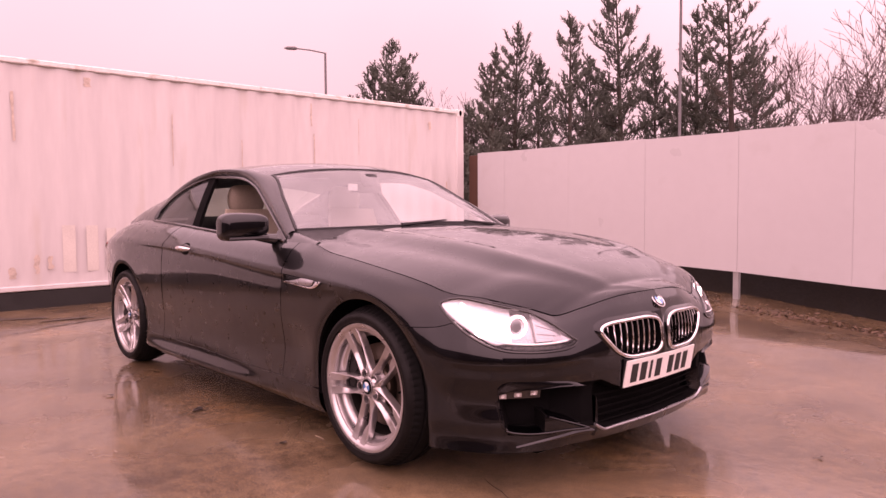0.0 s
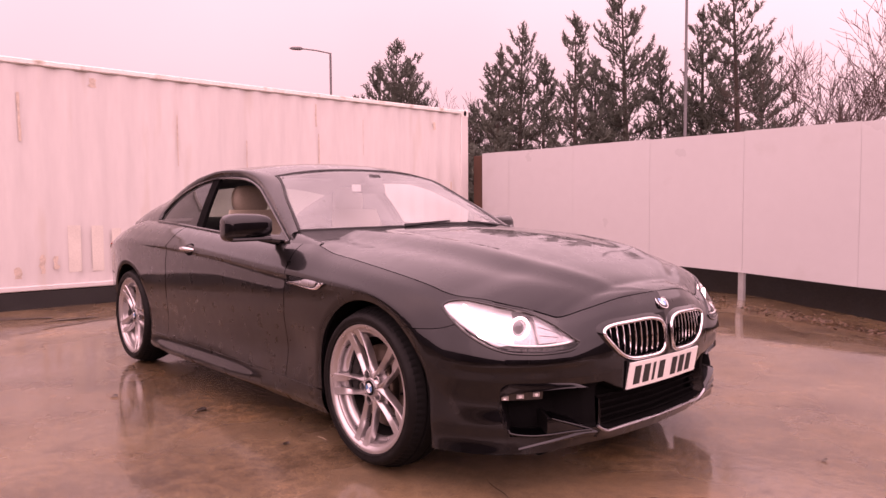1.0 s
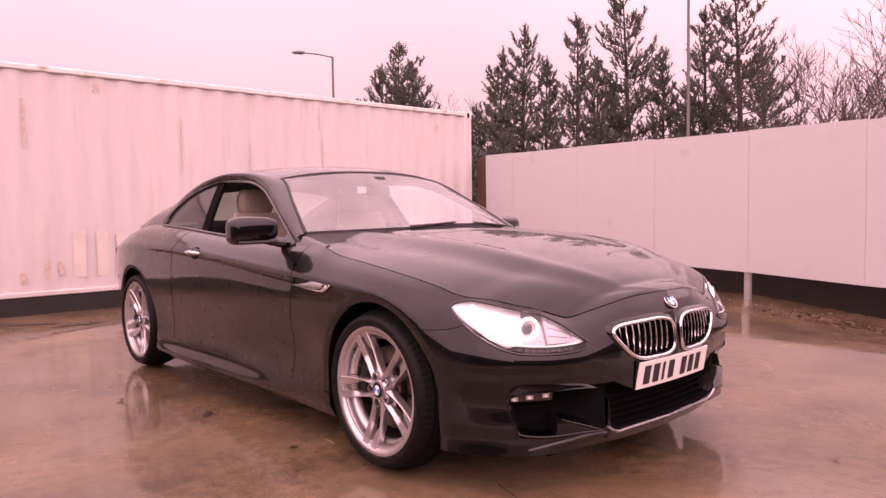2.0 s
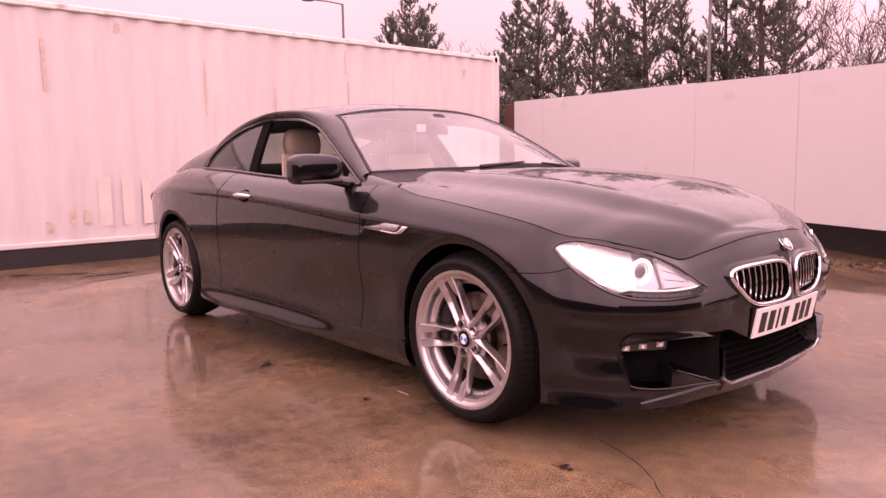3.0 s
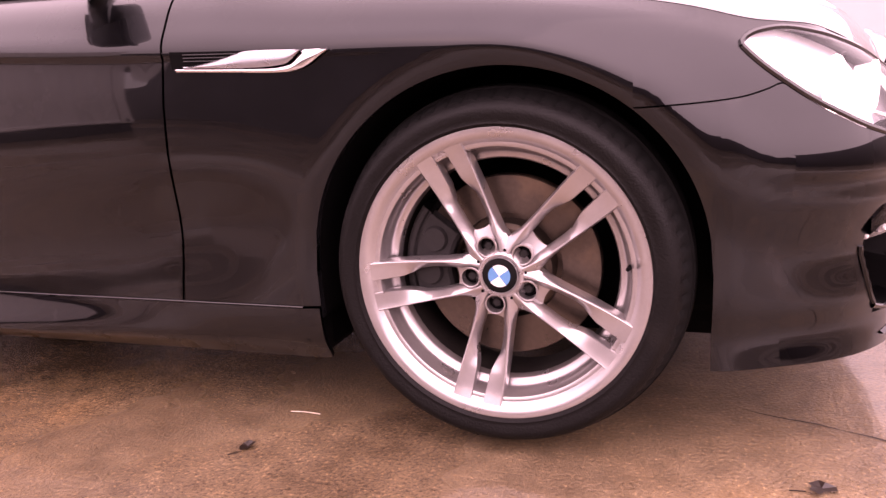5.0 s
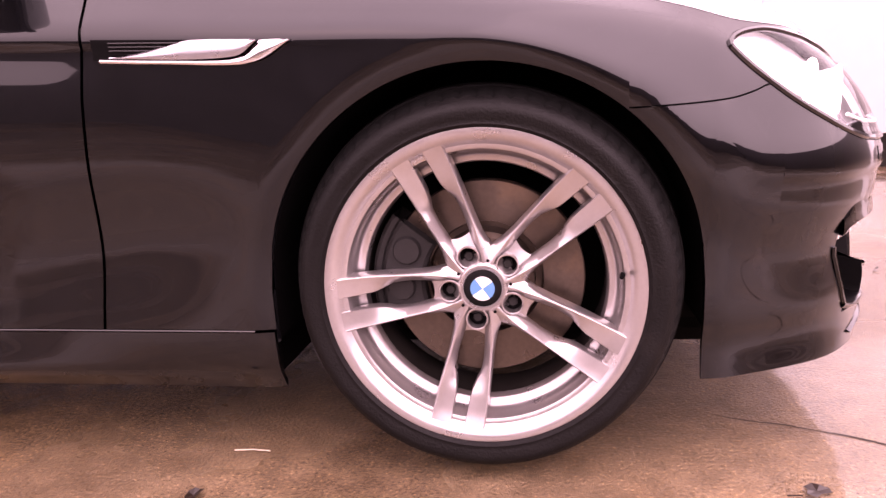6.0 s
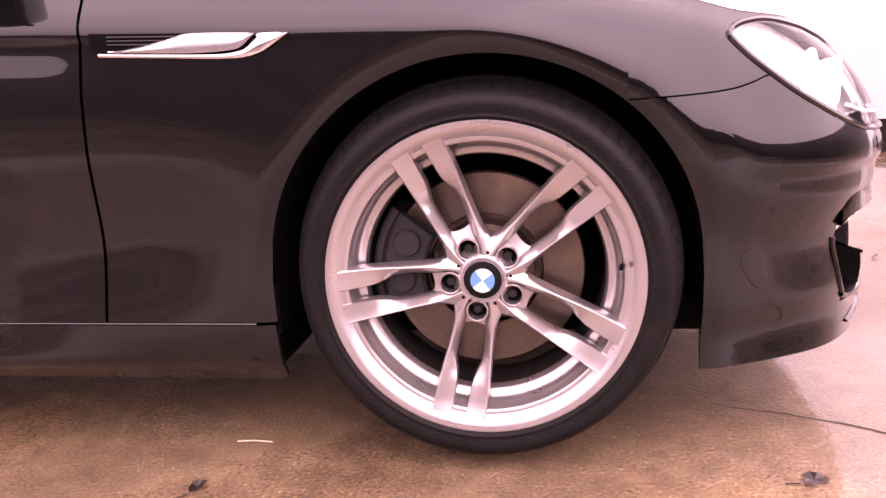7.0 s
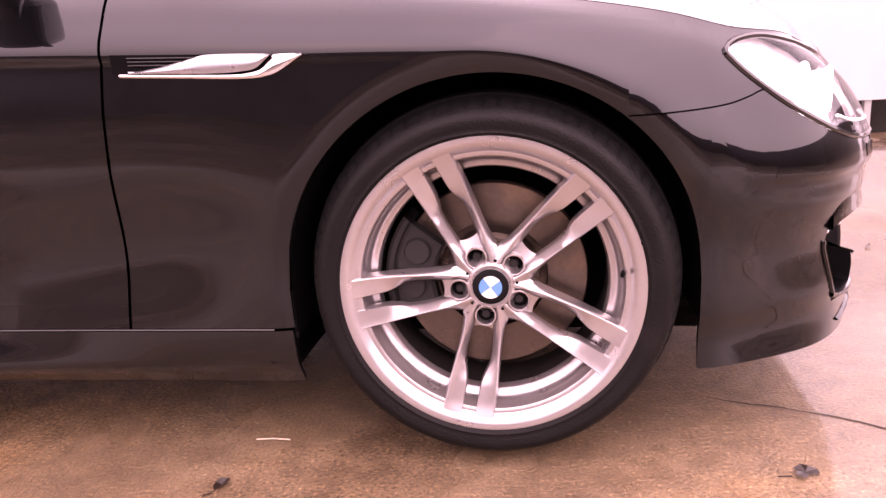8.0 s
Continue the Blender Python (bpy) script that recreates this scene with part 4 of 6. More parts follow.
def body_panels():
    low_sill = lambda u: float(Z_LOW(u))
    sill_top = lambda u: 0.261 + 0.012 * max(0.0, (7.6 - u) / 2.0)
    door_low = lambda u: sill_top(u) + 0.006
    top = lambda u: float(Z_TOP(u))
    u_gap_f = lambda t: u_at(-0.697 + 0.046 * min(1, t * 1.6) + 0.012 * max(0, t - 0.9) * 10 * 0.2)
    u_gap_r = lambda t: u_at(-2.10 - 0.10 * (1 - t) ** 2 + 0.16 * max(0, t - 0.72))
    for side, mir in (("right", False), ("left", True)):
        def P(name, g, m=PAINT, label="", **k):
            return part(name, g.mirror() if mir else g, m, CAR, label, **k)

        # door
        door = P("door", Geo().sheet(patch(lambda t: u_gap_r(t) + 0.006, lambda t: u_gap_f(t) - 0.006, door_low, top, 48, 40, crease=True)), PAINT, "black door with a chrome handle")
        # sill
        P("sill", Geo().sheet(patch(u_at(AXLES[1] + ARCH + 0.012), u_at(-ARCH - 0.004), low_sill, sill_top, 40, 10)), PAINT, "black side skirt")
        # front wing
        g = Geo()
        g.sheet(patch(lambda t: u_gap_f(t) + 0.006, cut(u_at(-ARCH)), door_low, top, 22, 40, crease=True))
        over_hi = u_at(0.235)
        g.sheet(patch(u_at(-ARCH), over_hi, arch_z, top, 72, 40, grow=1.5, crease=True))
        g.sheet(patch(over_hi, 11.66, lambda u: max(float(SEAM(u)), arch_z(u)) + GAP, top, 16, 18))
        g.sheet(patch(11.66, 12.12, lambda u: min(float(SEAM(u)), float(LIGHT_LOW(u)) - 0.004) + GAP, lambda u: max(float(LIGHT_LOW(u)) - 0.003, min(float(SEAM(u)), float(LIGHT_LOW(u)) - 0.004) + 0.004), 10, 10))
        g.sheet(patch(11.66, 12.9, lambda u: float(LIGHT_TOP(u)) + 0.003, lambda u: max(top(u), float(LIGHT_TOP(u)) + 0.004), 12, 4))
        P("front_wing", g, PAINT, "black front wing with a round wheel arch")
        # rear quarter
        g = Geo()
        g.sheet(patch(u_at(AXLES[1] + ARCH), lambda t: u_gap_r(t) - 0.006, sill_top, top, 16, 40, crease=True))
        g.sheet(patch(u_at(AXLES[1] - ARCH), u_at(AXLES[1] + ARCH), arch_z, top, 56, 40, grow=1.5, crease=True))
        g.sheet(patch(3.25, u_at(AXLES[1] - ARCH), lambda u: 0.62, top, 10, 18))
        P("rear_wing", g, PAINT)
        # tail
        g = Geo()
        g.sheet(patch(0.0, 3.25 - 0.01, low_sill, lambda u: 0.70, 40, 22))
        g.sheet(patch(3.25, u_at(AXLES[1] - ARCH), low_sill, lambda u: 0.614, 8, 16))
        P("rear_bumper", g, PAINT)
        P("tail_panel", Geo().sheet(patch(0.0, 2.2, lambda u: 0.704, top, 20, 14)), PAINT)
        P("tail_light", Geo().sheet(patch(2.2, 3.45, lambda u: 0.715 + 0.09 * max(0, u - 2.2), lambda u: 0.860 - 0.02 * (u - 2.2), 14, 12, out=0.006)), REDLAMP, "red rear lamp")
        P("tail_corner", Geo().sheet(patch(2.2, 3.25, lambda u: 0.704, top, 14, 14)), PAINT)
        # wheel arch lips and liners
        for a in AXLES:
            rows, liner = [], []
            angles = np.linspace(-15, 195, 73)
            for deg in angles:
                t = radians(max(0.0, min(180.0, deg)))
                drop = 0.0065 * max(0.0, -deg, deg - 180)
                c, s = math.cos(t), math.sin(t)
                x, z = a + ARCH * c, HUB_Z + ARCH * s - drop
                y = skin(u_at(x), z).y
                x2, z2 = a + (ARCH + 0.006) * c, HUB_Z + (ARCH + 0.006) * s - drop
                rows.append([(x, y + 0.0006, z), (x, y + 0.018, z), (x2, y + 0.024, z2)])
                liner.append([(x2, y + 0.022, z2), (x2, -0.50, z2), (a + 0.05 * c, -0.50, HUB_Z + 0.05 * s - drop)])
            P("arch_lip", Geo().grid(rows), GLOSSBLACK)
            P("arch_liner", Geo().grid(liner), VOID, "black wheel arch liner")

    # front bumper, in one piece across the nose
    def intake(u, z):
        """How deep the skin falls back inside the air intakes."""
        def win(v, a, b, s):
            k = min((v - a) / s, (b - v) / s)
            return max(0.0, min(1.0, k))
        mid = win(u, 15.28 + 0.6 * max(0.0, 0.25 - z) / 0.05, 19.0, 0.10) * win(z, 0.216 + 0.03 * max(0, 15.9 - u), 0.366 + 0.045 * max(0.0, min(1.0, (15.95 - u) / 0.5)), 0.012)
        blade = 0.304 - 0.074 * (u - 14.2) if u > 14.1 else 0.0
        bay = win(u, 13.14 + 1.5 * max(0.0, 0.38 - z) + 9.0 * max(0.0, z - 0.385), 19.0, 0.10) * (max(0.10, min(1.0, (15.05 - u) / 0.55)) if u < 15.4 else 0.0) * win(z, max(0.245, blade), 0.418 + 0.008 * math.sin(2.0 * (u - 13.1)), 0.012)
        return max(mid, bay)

    solid, hollow = Geo(), Geo()
    pieces = [
        (patch(u_at(0.235), u_at(ARCH), arch_z, lambda u: max(float(SEAM(u)) - GAP, arch_z(u) + 0.002), 18, 14), None),
        (patch(u_at(ARCH), 12.12, lambda u: float(Z_LOW(u)), lambda u: float(SEAM(u)) - GAP, 12, 30), None),
        (patch(12.12, 17.0, lambda u: float(Z_LOW(u)), lambda u: float(LIGHT_LOW(min(u, 14.87))) - 0.004, 150, 80, out=lambda u, z: -0.075 * intake(u, z)), "hole"),
        (patch(14.89, 17.0, lambda u: float(LIGHT_LOW(14.87)) - 0.004, lambda u: float(Z_TOP(u)) - 0.002, 110, 60), "kidney"),
        (patch(12.9, 14.89, lambda u: float(LIGHT_TOP(u)) + 0.004, lambda u: max(float(Z_TOP(u)) - 0.002, float(LIGHT_TOP(u)) + 0.006), 24, 8), None),
    ]
    for pts, hole in pieces:
        if not hole:
            solid.sheet(pts)
            continue
        n, m = len(pts) - 1, len(pts[0]) - 1
        if hole == "kidney":
            solid.grid(pts, keep=lambda i, j: not in_kidney(-pts[i][j].y, pts[i][j].z))
            continue

        def inside(i, j):
            u = 12.12 + (17.0 - 12.12) * (i + 0.5) / n
            z0, z1 = float(Z_LOW(u)), float(LIGHT_LOW(min(u, 14.87))) - 0.004
            return in_kidney(-pts[i][j].y, pts[i][j].z) or any(intake(12.12 + (17.0 - 12.12) * (i + a) / n, z0 + (z1 - z0) * (j + b) / m) > 0.0 for a in (0, 1) for b in (0, 1))
        solid.grid(pts, keep=lambda i, j: not inside(i, j))
        # Recess faces take the near-black, which holds their shade.
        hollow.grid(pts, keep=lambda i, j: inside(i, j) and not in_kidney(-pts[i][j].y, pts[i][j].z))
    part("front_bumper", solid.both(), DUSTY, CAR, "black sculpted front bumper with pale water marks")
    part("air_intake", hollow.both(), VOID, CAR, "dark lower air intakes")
    return intake


INTAKE = body_panels()

# bonnet, boot and roof surfaces
Z_BONNET = curve(((-0.62, 0.985), (-0.3, 0.982), (0.0, 0.962), (0.3, 0.918), (0.5, 0.866), (0.61, 0.824), (0.69, 0.788), (0.75, 0.752), (0.777, 0.733), (0.80, 0.715)))
X_MID = curve(((8.42, -0.60), (9.0, -0.36), (10.0, 0.06), (11.0, 0.36), (12.0, 0.49), (13.0, 0.590), (14.0, 0.660), (15.0, 0.715), (16.0, 0.756), (17.0, 0.774)))


def bonnet_pts(nu=80, ns=64):
    rows = []
    for i in range(nu + 1):
        u = 8.42 + (16.97 - 8.42) * (i / nu)
        e = skin(u, float(Z_TOP(u)))
        w = abs(e.y)
        back = max(0.0, (9.1 - u) / 0.68)
        row = []
        for j in range(ns + 1):
            s = (-1 + 2 * j / ns) * (1 - 0.0048 / max(w, 0.02))
            x = e.x + (float(X_MID(u)) - e.x) * (1 - abs(s) ** 2.0) - 0.05 * back ** 2 * (1 - abs(s) ** 6)
            crown = 1 - abs(s) ** 2.3
            rise = float(Z_BONNET(x)) - e.z
            most = 0.235 * w + 0.002
            rise = rise * most / (rise ** 4 + most ** 4) ** 0.25 if rise > 0 else rise
            z = e.z + rise * crown
            # two soft ridges that run in towards the grille
            ridge = 0.64 - 0.34 * (i / nu)
            z += 0.014 * math.exp(-((abs(s) - ridge) / 0.075) ** 2) * min(1, ((17 - u) / 5.5) ** 1.5) * crown ** 0.3
            z -= 0.009 * math.exp(-((abs(s) - ridge - 0.16) / 0.08) ** 2) * min(1, ((17 - u) / 5.5) ** 1.5) * crown ** 0.3
            row.append(Vector((x, s * w, z)))
        rows.append(row)
    return rows


# Dark strip added below the bonnet seam so its gap stays black.
gap_strip = [skin(u, float(Z_TOP(u)) - 0.013, -0.013) for u in np.linspace(13.0, 17.0, 40)]
gap_strip += [Vector((p.x, -p.y, p.z)) for p in reversed(gap_strip[:-1])]
part("bonnet_gap_strip", Geo().tube(gap_strip, 0.008, 6), VOID, CAR)
part("bonnet", Geo().sheet(bonnet_pts()), PAINT, CAR, "long black bonnet beaded with rain")

EDGE_W = curve(((-3.3, 0.655), (-3.1, 0.635), (-2.8, 0.61), (-2.5, 0.60), (-2.2, 0.61), (-1.9, 0.618), (-1.6, 0.612), (-1.33, 0.598), (-1.05, 0.685), (-0.80, 0.762)))
EDGE_Z = curve(((-3.3, 0.990), (-3.1, 1.075), (-2.8, 1.165), (-2.5, 1.25), (-2.2, 1.308), (-1.9, 1.330), (-1.6, 1.318), (-1.33, 1.272), (-1.05, 1.125), (-0.80, 0.968)))
ROOF_Z = curve(((-3.35, 0.985), (-3.1, 1.125), (-2.8, 1.222), (-2.5, 1.312), (-2.2, 1.362), (-1.9, 1.380), (-1.6, 1.374), (-1.4, 1.352), (-1.27, 1.325)))
DLO_Z = curve(((-2.615, 1.016), (-2.595, 1.065), (-2.54, 1.125), (-2.40, 1.205), (-2.2, 1.262), (-1.95, 1.288), (-1.66, 1.274), (-1.42, 1.222), (-1.2, 1.127), (-1.0, 1.030), (-0.77, 0.915)))


def belt_z(x):
    return float(Z_TOP(u_at(x)))


def belt_w(x):
    u = u_at(x)
    return abs(skin(u, float(Z_TOP(u))).y)


def side_w(x, z):
    """Half width of the cabin's side, leaning in above the belt."""
    f = max(0.0, z - belt_z(x))
    return belt_w(x) - 0.012 - 0.50 * f - 0.25 * f * f


def cabin():
    for mir in (False, True):
        def P(name, g, m=PAINT, label="", **k):
            return part(name, g.mirror() if mir else g, m, CAR, label, **k)

        def lower(s):
            x = -0.765 - 2.50 * s
            z = float(DLO_Z(x)) if x > -2.615 else belt_z(x)
            z = max(z, belt_z(x))
            return Vector((x, -side_w(x, z) if x > -2.615 else -belt_w(x), z))

        def upper(s):
            x = -0.80 - 2.46 * s
            return Vector((x, -float(EDGE_W(x)), float(EDGE_Z(x))))

        rows = []
        for i in range(91):
            s = i / 90
            a, b = lower(s), upper(s)
            row = []
            for j in range(11):
                t = j / 10
                p = a.lerp(b, t)
                h = t * (1 - t) * 4
                row.append(p + Vector((0, -0.020 * h, 0.014 * h)))
            rows.append(row)
        P("roof_pillar", Geo().sheet(rows, depth=(-1.8, 0, 0.9)), PAINT, "black roof pillar")
        # side window: trim, posts and panes
        def frame_line(inset):
            pts = []
            for x in np.concatenate([np.linspace(-0.79, -2.5, 50), np.linspace(-2.51, -2.613, 16)]):
                z = float(DLO_Z(x)) - inset
                pts.append((x, -side_w(x, max(z, belt_z(x))) - 0.002, max(z, belt_z(x) + 0.004)))
            return pts
        P("window_trim", Geo().tube(frame_line(0.006), 0.0085, 6), GLOSSBLACK)
        P("belt_trim", Geo().tube([(x, -belt_w(x) - 0.001, belt_z(x) + 0.004) for x in np.linspace(-0.78, -2.61, 50)], 0.0075, 6), GLOSSBLACK)
        post = []
        for t in np.linspace(0, 1, 9):
            z = belt_z(-1.93) + t * (float(DLO_Z(-2.04)) - belt_z(-1.93))
            x = -1.925 - 0.115 * t
            post.append([(x + 0.052, -side_w(x, z) + 0.004, z), (x - 0.038, -side_w(x, z) + 0.004, z)])
        P("window_post", Geo().sheet(post, 0.02), VOID)
        pane = []
        for k in range(31):
            f = k / 30
            row = []
            for v in np.linspace(0, 1, 12):
                xf = -1.93 - 0.115 * v
                x = xf + (-2.611 - xf) * f
                z0, z1 = belt_z(x) + 0.004, float(DLO_Z(x)) - 0.006
                z = z0 + (max(z1, z0 + 0.002) - z0) * v
                row.append((x, -side_w(x, z) + 0.006, z))
            pane.append(row)
        P("quarter_window", Geo().grid(pane), TINTGLASS, "dark tinted rear side window").visible_shadow = False
        tri = []
        for x in np.linspace(-0.80, -0.93, 8):
            z0, z1 = belt_z(x) + 0.004, float(DLO_Z(x)) - 0.006
            tri.append([(x, -side_w(x, z) + 0.005, z) for z in np.linspace(z0, max(z1, z0 + 0.002), 6)])
        P("mirror_sail", Geo().grid(tri), GLOSSBLACK)
    # roof and glass across the car
    def across(xa, xb, bow_a, bow_b, n=24, m=40, zf=None, edge=1.0):
        rows = []
        for i in range(n + 1):
            f = i / n
            xe = xa + (xb - xa) * f
            w, ze = float(EDGE_W(xe)) * edge, float(EDGE_Z(xe))
            bow = bow_a + (bow_b - bow_a) * f
            row = []
            for j in range(m + 1):
                s = -1 + 2 * j / m
                x = xe + bow * (1 - s * s)
                z = ze + (zf(f, x) - ze) * (1 - abs(s) ** 2.2)
                row.append(Vector((x, s * w, z)))
            rows.append(row)
        return rows
    part("roof", Geo().sheet(across(-2.50, -1.335, -0.03, 0.06, 40, 40, lambda f, x: float(ROOF_Z(x)))), PAINT, CAR, "black steel roof")
    screen = lambda f, x: 0.985 + (1.318 - 0.985) * f + 0.022 * math.sin(math.pi * f)
    ws = part("windscreen", Geo().grid(across(-0.805, -1.325, 0.20, 0.058, 24, 40, screen, 0.985)), GLASS, CAR, "wet windscreen that mirrors the sky")
    ws.visible_shadow = False
    rows = across(-0.805, -1.325, 0.20, 0.058, 24, 40, screen, 0.985)
    band = Geo()
    for line in ([r[0] for r in rows], [r[-1] for r in rows], rows[-1], rows[0]):
        band.tube(line, 0.008, 5)
    part("windscreen_seal", band, PLASTIC, CAR)
    bl = part("rear_window", Geo().grid(across(-3.27, -2.51, -0.03, -0.03, 20, 30, lambda f, x: float(ROOF_Z(x)), 0.99)), REARGLASS, CAR, "tinted sloping rear window")
    bl.visible_shadow = False
    # scuttle between bonnet and windscreen
    rows = []
    for j in range(41):
        s = -1 + 2 * j / 40
        a = Vector((-0.805 + 0.20 * (1 - s * s) + 0.004, s * 0.752, 0.968 + 0.015 * (1 - abs(s) ** 2.2)))
        e = Vector((-0.575 + 0.03 * (1 - s * s), s * 0.80, 0.905 + 0.045 * (1 - abs(s) ** 2.2)))
        rows.append([a, a.lerp(e, 0.5) + Vector((0, 0, -0.012)), e])
    part("scuttle", Geo().grid(rows), PLASTIC, CAR)
    # corner of wing between scuttle and belt
    for mir in (False, True):
        rows = []
        for k in range(13):
            u = u_at(-0.775) + (8.55 - u_at(-0.775)) * k / 12
            e = skin(u, float(Z_TOP(u)))
            inn = Vector((-0.805 + 0.27 * k / 12, -0.755 - 0.01 * k / 12, 0.966 - 0.055 * (k / 12)))
            rows.append([e.lerp(inn, t) + Vector((0, 0, 0.010 * t * (1 - t) * 4)) for t in np.linspace(0, 1, 7)])
        g = Geo().grid(rows)
        part("wing_corner", g.mirror() if mir else g, PAINT, CAR)
    # boot lid
    rows = []
    for i in range(25):
        u = 3.85 * (1 - (i / 24)) + 0.03
        e = skin(u, float(Z_TOP(u)))
        row = []
        for j in range(33):
            s = (-1 + 2 * j / 32) * (1 - 0.004 / max(abs(e.y), 0.02))
            row.append(Vector((e.x - 0.04 * (1 - s * s) * min(1, u), s * abs(e.y), e.z + 0.028 * (1 - abs(s) ** 2.4) * min(1, u))))
        rows.append(row)
    part("boot_lid", Geo().sheet(rows), PAINT, CAR)


cabin()


def wheel_parts():
    """Meshes of one wheel, outer face towards -y, its middle at the origin."""
    rim = Geo().spin([(r, -h) for r, h in ((0.255, 0.092), (0.2635, 0.102), (0.2685, 0.106), (0.2690, 0.110), (0.2665, 0.1135), (0.2600, 0.1140), (0.2500, 0.1105),
                      (0.2440, 0.1030), (0.2405, 0.0990), (0.2360, 0.0985), (0.2325, 0.0965), (0.2300, 0.0900), (0.2285, 0.0780), (0.2255, 0.0640), (0.2190, 0.0570), (0.2110, 0.0545), (0.2085, 0.0500), (0.2075, 0.0380))], n=96)
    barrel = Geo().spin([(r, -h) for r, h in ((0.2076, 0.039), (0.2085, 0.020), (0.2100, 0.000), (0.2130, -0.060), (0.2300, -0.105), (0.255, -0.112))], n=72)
    prof = [(0.256, 0.090), (0.262, 0.104), (0.2695, 0.1165), (0.2725, 0.1205), (0.2750, 0.1195), (0.2800, 0.1205), (0.2900, 0.1232), (0.2980, 0.1225), (0.3005, 0.1208), (0.3060, 0.1165), (0.3115, 0.1085),
            (0.3165, 0.0975), (0.3210, 0.0850), (0.3255, 0.0730), (0.3295, 0.0620), (0.3230, 0.0600), (0.3230, 0.0530), (0.3340, 0.0500), (0.3380, 0.0300), (0.3380, 0.0080), (0.3310, 0.0060)]
    prof = prof + [(r, -h) for r, h in reversed(prof)]
    rows, n = [], 288
    for i in range(n + 1):
        t = 2 * math.pi * i / n
        dip = 1 if i % 4 == 0 else 0
        row = []
        for r, h in prof:
            q = r - (0.0042 if dip and 0.070 < abs(h) < 0.112 and r > 0.3145 else 0.0)
            row.append((q * math.cos(t), -h, q * math.sin(t)))
        rows.append(row)
    side_n = next(k for k, (r, h) in enumerate(prof) if r > 0.3150)
    last = len(prof) - side_n - 1
    tyre = Geo().grid(rows, keep=lambda i, j: j < side_n or j >= last)
    tread = Geo().grid(rows, keep=lambda i, j: side_n <= j < last)
    # hub disc, dished towards the rim, with a hole for each bolt drawn as a well
    hub = Geo().spin([(0.0, -0.078), (0.030, -0.0800), (0.0345, -0.0885), (0.0385, -0.0890), (0.0430, -0.0860), (0.0470, -0.0740), (0.056, -0.0660), (0.064, -0.0580), (0.066, -0.045), (0.0, -0.045)], n=60)
    cap = Geo().spin([(0.0, -0.0945), (0.024, -0.0942), (0.0310, -0.0925), (0.0335, -0.0895), (0.0335, -0.082)], n=40)
    cap_ring = Geo().ring((0, -0.0915, 0), (0, 1, 0), 0.0332, 0.0012, 40, 6)
    discs = []
    for k in range(4):
        a0 = 35 + 90 * k
        pts = [(0, -0.0962, 0)] + [(0.0205 * math.cos(radians(a0 + d)), -0.0958, 0.0205 * math.sin(radians(a0 + d))) for d in np.linspace(0, 90, 12)]
        discs.append(Geo().prism(pts, (0, 0.0012, 0)))
    # one spoke of a pair, along +x before turning; the pair's gap lies towards +z
    spoke = Geo()
    rr = np.linspace(0.030, 0.262, 44)
    ridge = curve(((0.03, 0.0180), (0.053, 0.0250), (0.09, 0.0325), (0.135, 0.0375), (0.20, 0.0435), (0.262, 0.0475)))
    inner = curve(((0.03, 0.0090), (0.045, 0.0150), (0.058, 0.0175), (0.075, 0.0165), (0.10, 0.0195), (0.135, 0.0230), (0.152, 0.0225), (0.170, 0.0175), (0.190, 0.0130), (0.262, 0.0112)))
    flank = curve(((0.03, 0.022), (0.06, 0.014), (0.085, 0.0065), (0.12, 0.0035), (0.262, 0.0025)))
    face = curve(((0.03, 0.087), (0.06, 0.0850), (0.10, 0.0845), (0.16, 0.0890), (0.22, 0.0995), (0.247, 0.1080), (0.262, 0.1132)))
    fall = curve(((0.03, 0.002), (0.07, 0.008), (0.10, 0.013), (0.150, 0.014), (0.172, 0.0085), (0.192, 0.0035), (0.262, 0.0012)))
    thick = curve(((0.03, 0.035), (0.12, 0.036), (0.22, 0.030), (0.262, 0.018)))
    rows = []
    for r in rr:
        q, i, w, h, d, th = (float(f(r)) for f in (ridge, inner, flank, face, fall, thick))
        section = [(q + w, h - th), (q + w, h - 0.010), (q + w * 0.6, h - 0.0045), (q + w * 0.15, h - 0.0006), (q - 0.0012, h + 0.0008), (q - 0.0035, h + 0.0002),
                   (0.5 * (q - 0.0035) + 0.5 * i, h - 0.55 * d), (i + 0.0012, h - d), (i, h - d - 0.0025), (i, h - th)]
        rows.append([(r, -hh, -v) for v, hh in section])
    spoke.grid(rows)
    b = len(spoke.v)
    spoke.f.append(tuple(range(b - 10, b)))
    web = Geo()
    rows = []
    for r in np.linspace(0.066, 0.098, 6):
        h = 0.062 - 0.25 * (r - 0.066)
        rows.append([(r - 0.010 * math.cos(q / 0.026 * 1.3), -h, q) for q in np.linspace(-0.026, 0.026, 9)])
    web.grid(rows)
    well = Geo().spin([(0.0195, -0.0868), (0.0185, -0.0885), (0.0165, -0.0880), (0.0158, -0.058)], (0.0565, 0, 0), n=24)
    # Black disc at the well's bottom puts its shade into colour.
    hole = Geo().spin([(0.0, -0.0665), (0.0162, -0.0665)], (0.0565, 0, 0), n=24)
    bolt = Geo().spin([(0.0, -0.0765), (0.0070, -0.0765), (0.0085, -0.0750), (0.0088, -0.0660)], (0.0565, 0, 0), n=6)
    dot = Geo().spin([(0.0, -0.0868), (0.0028, -0.0864)], (0.047, 0, 0), n=10)
    valve = Geo().tube([(0.230, -0.088, 0.0), (0.226, -0.108, 0.0)], [0.0045, 0.0035], 8)
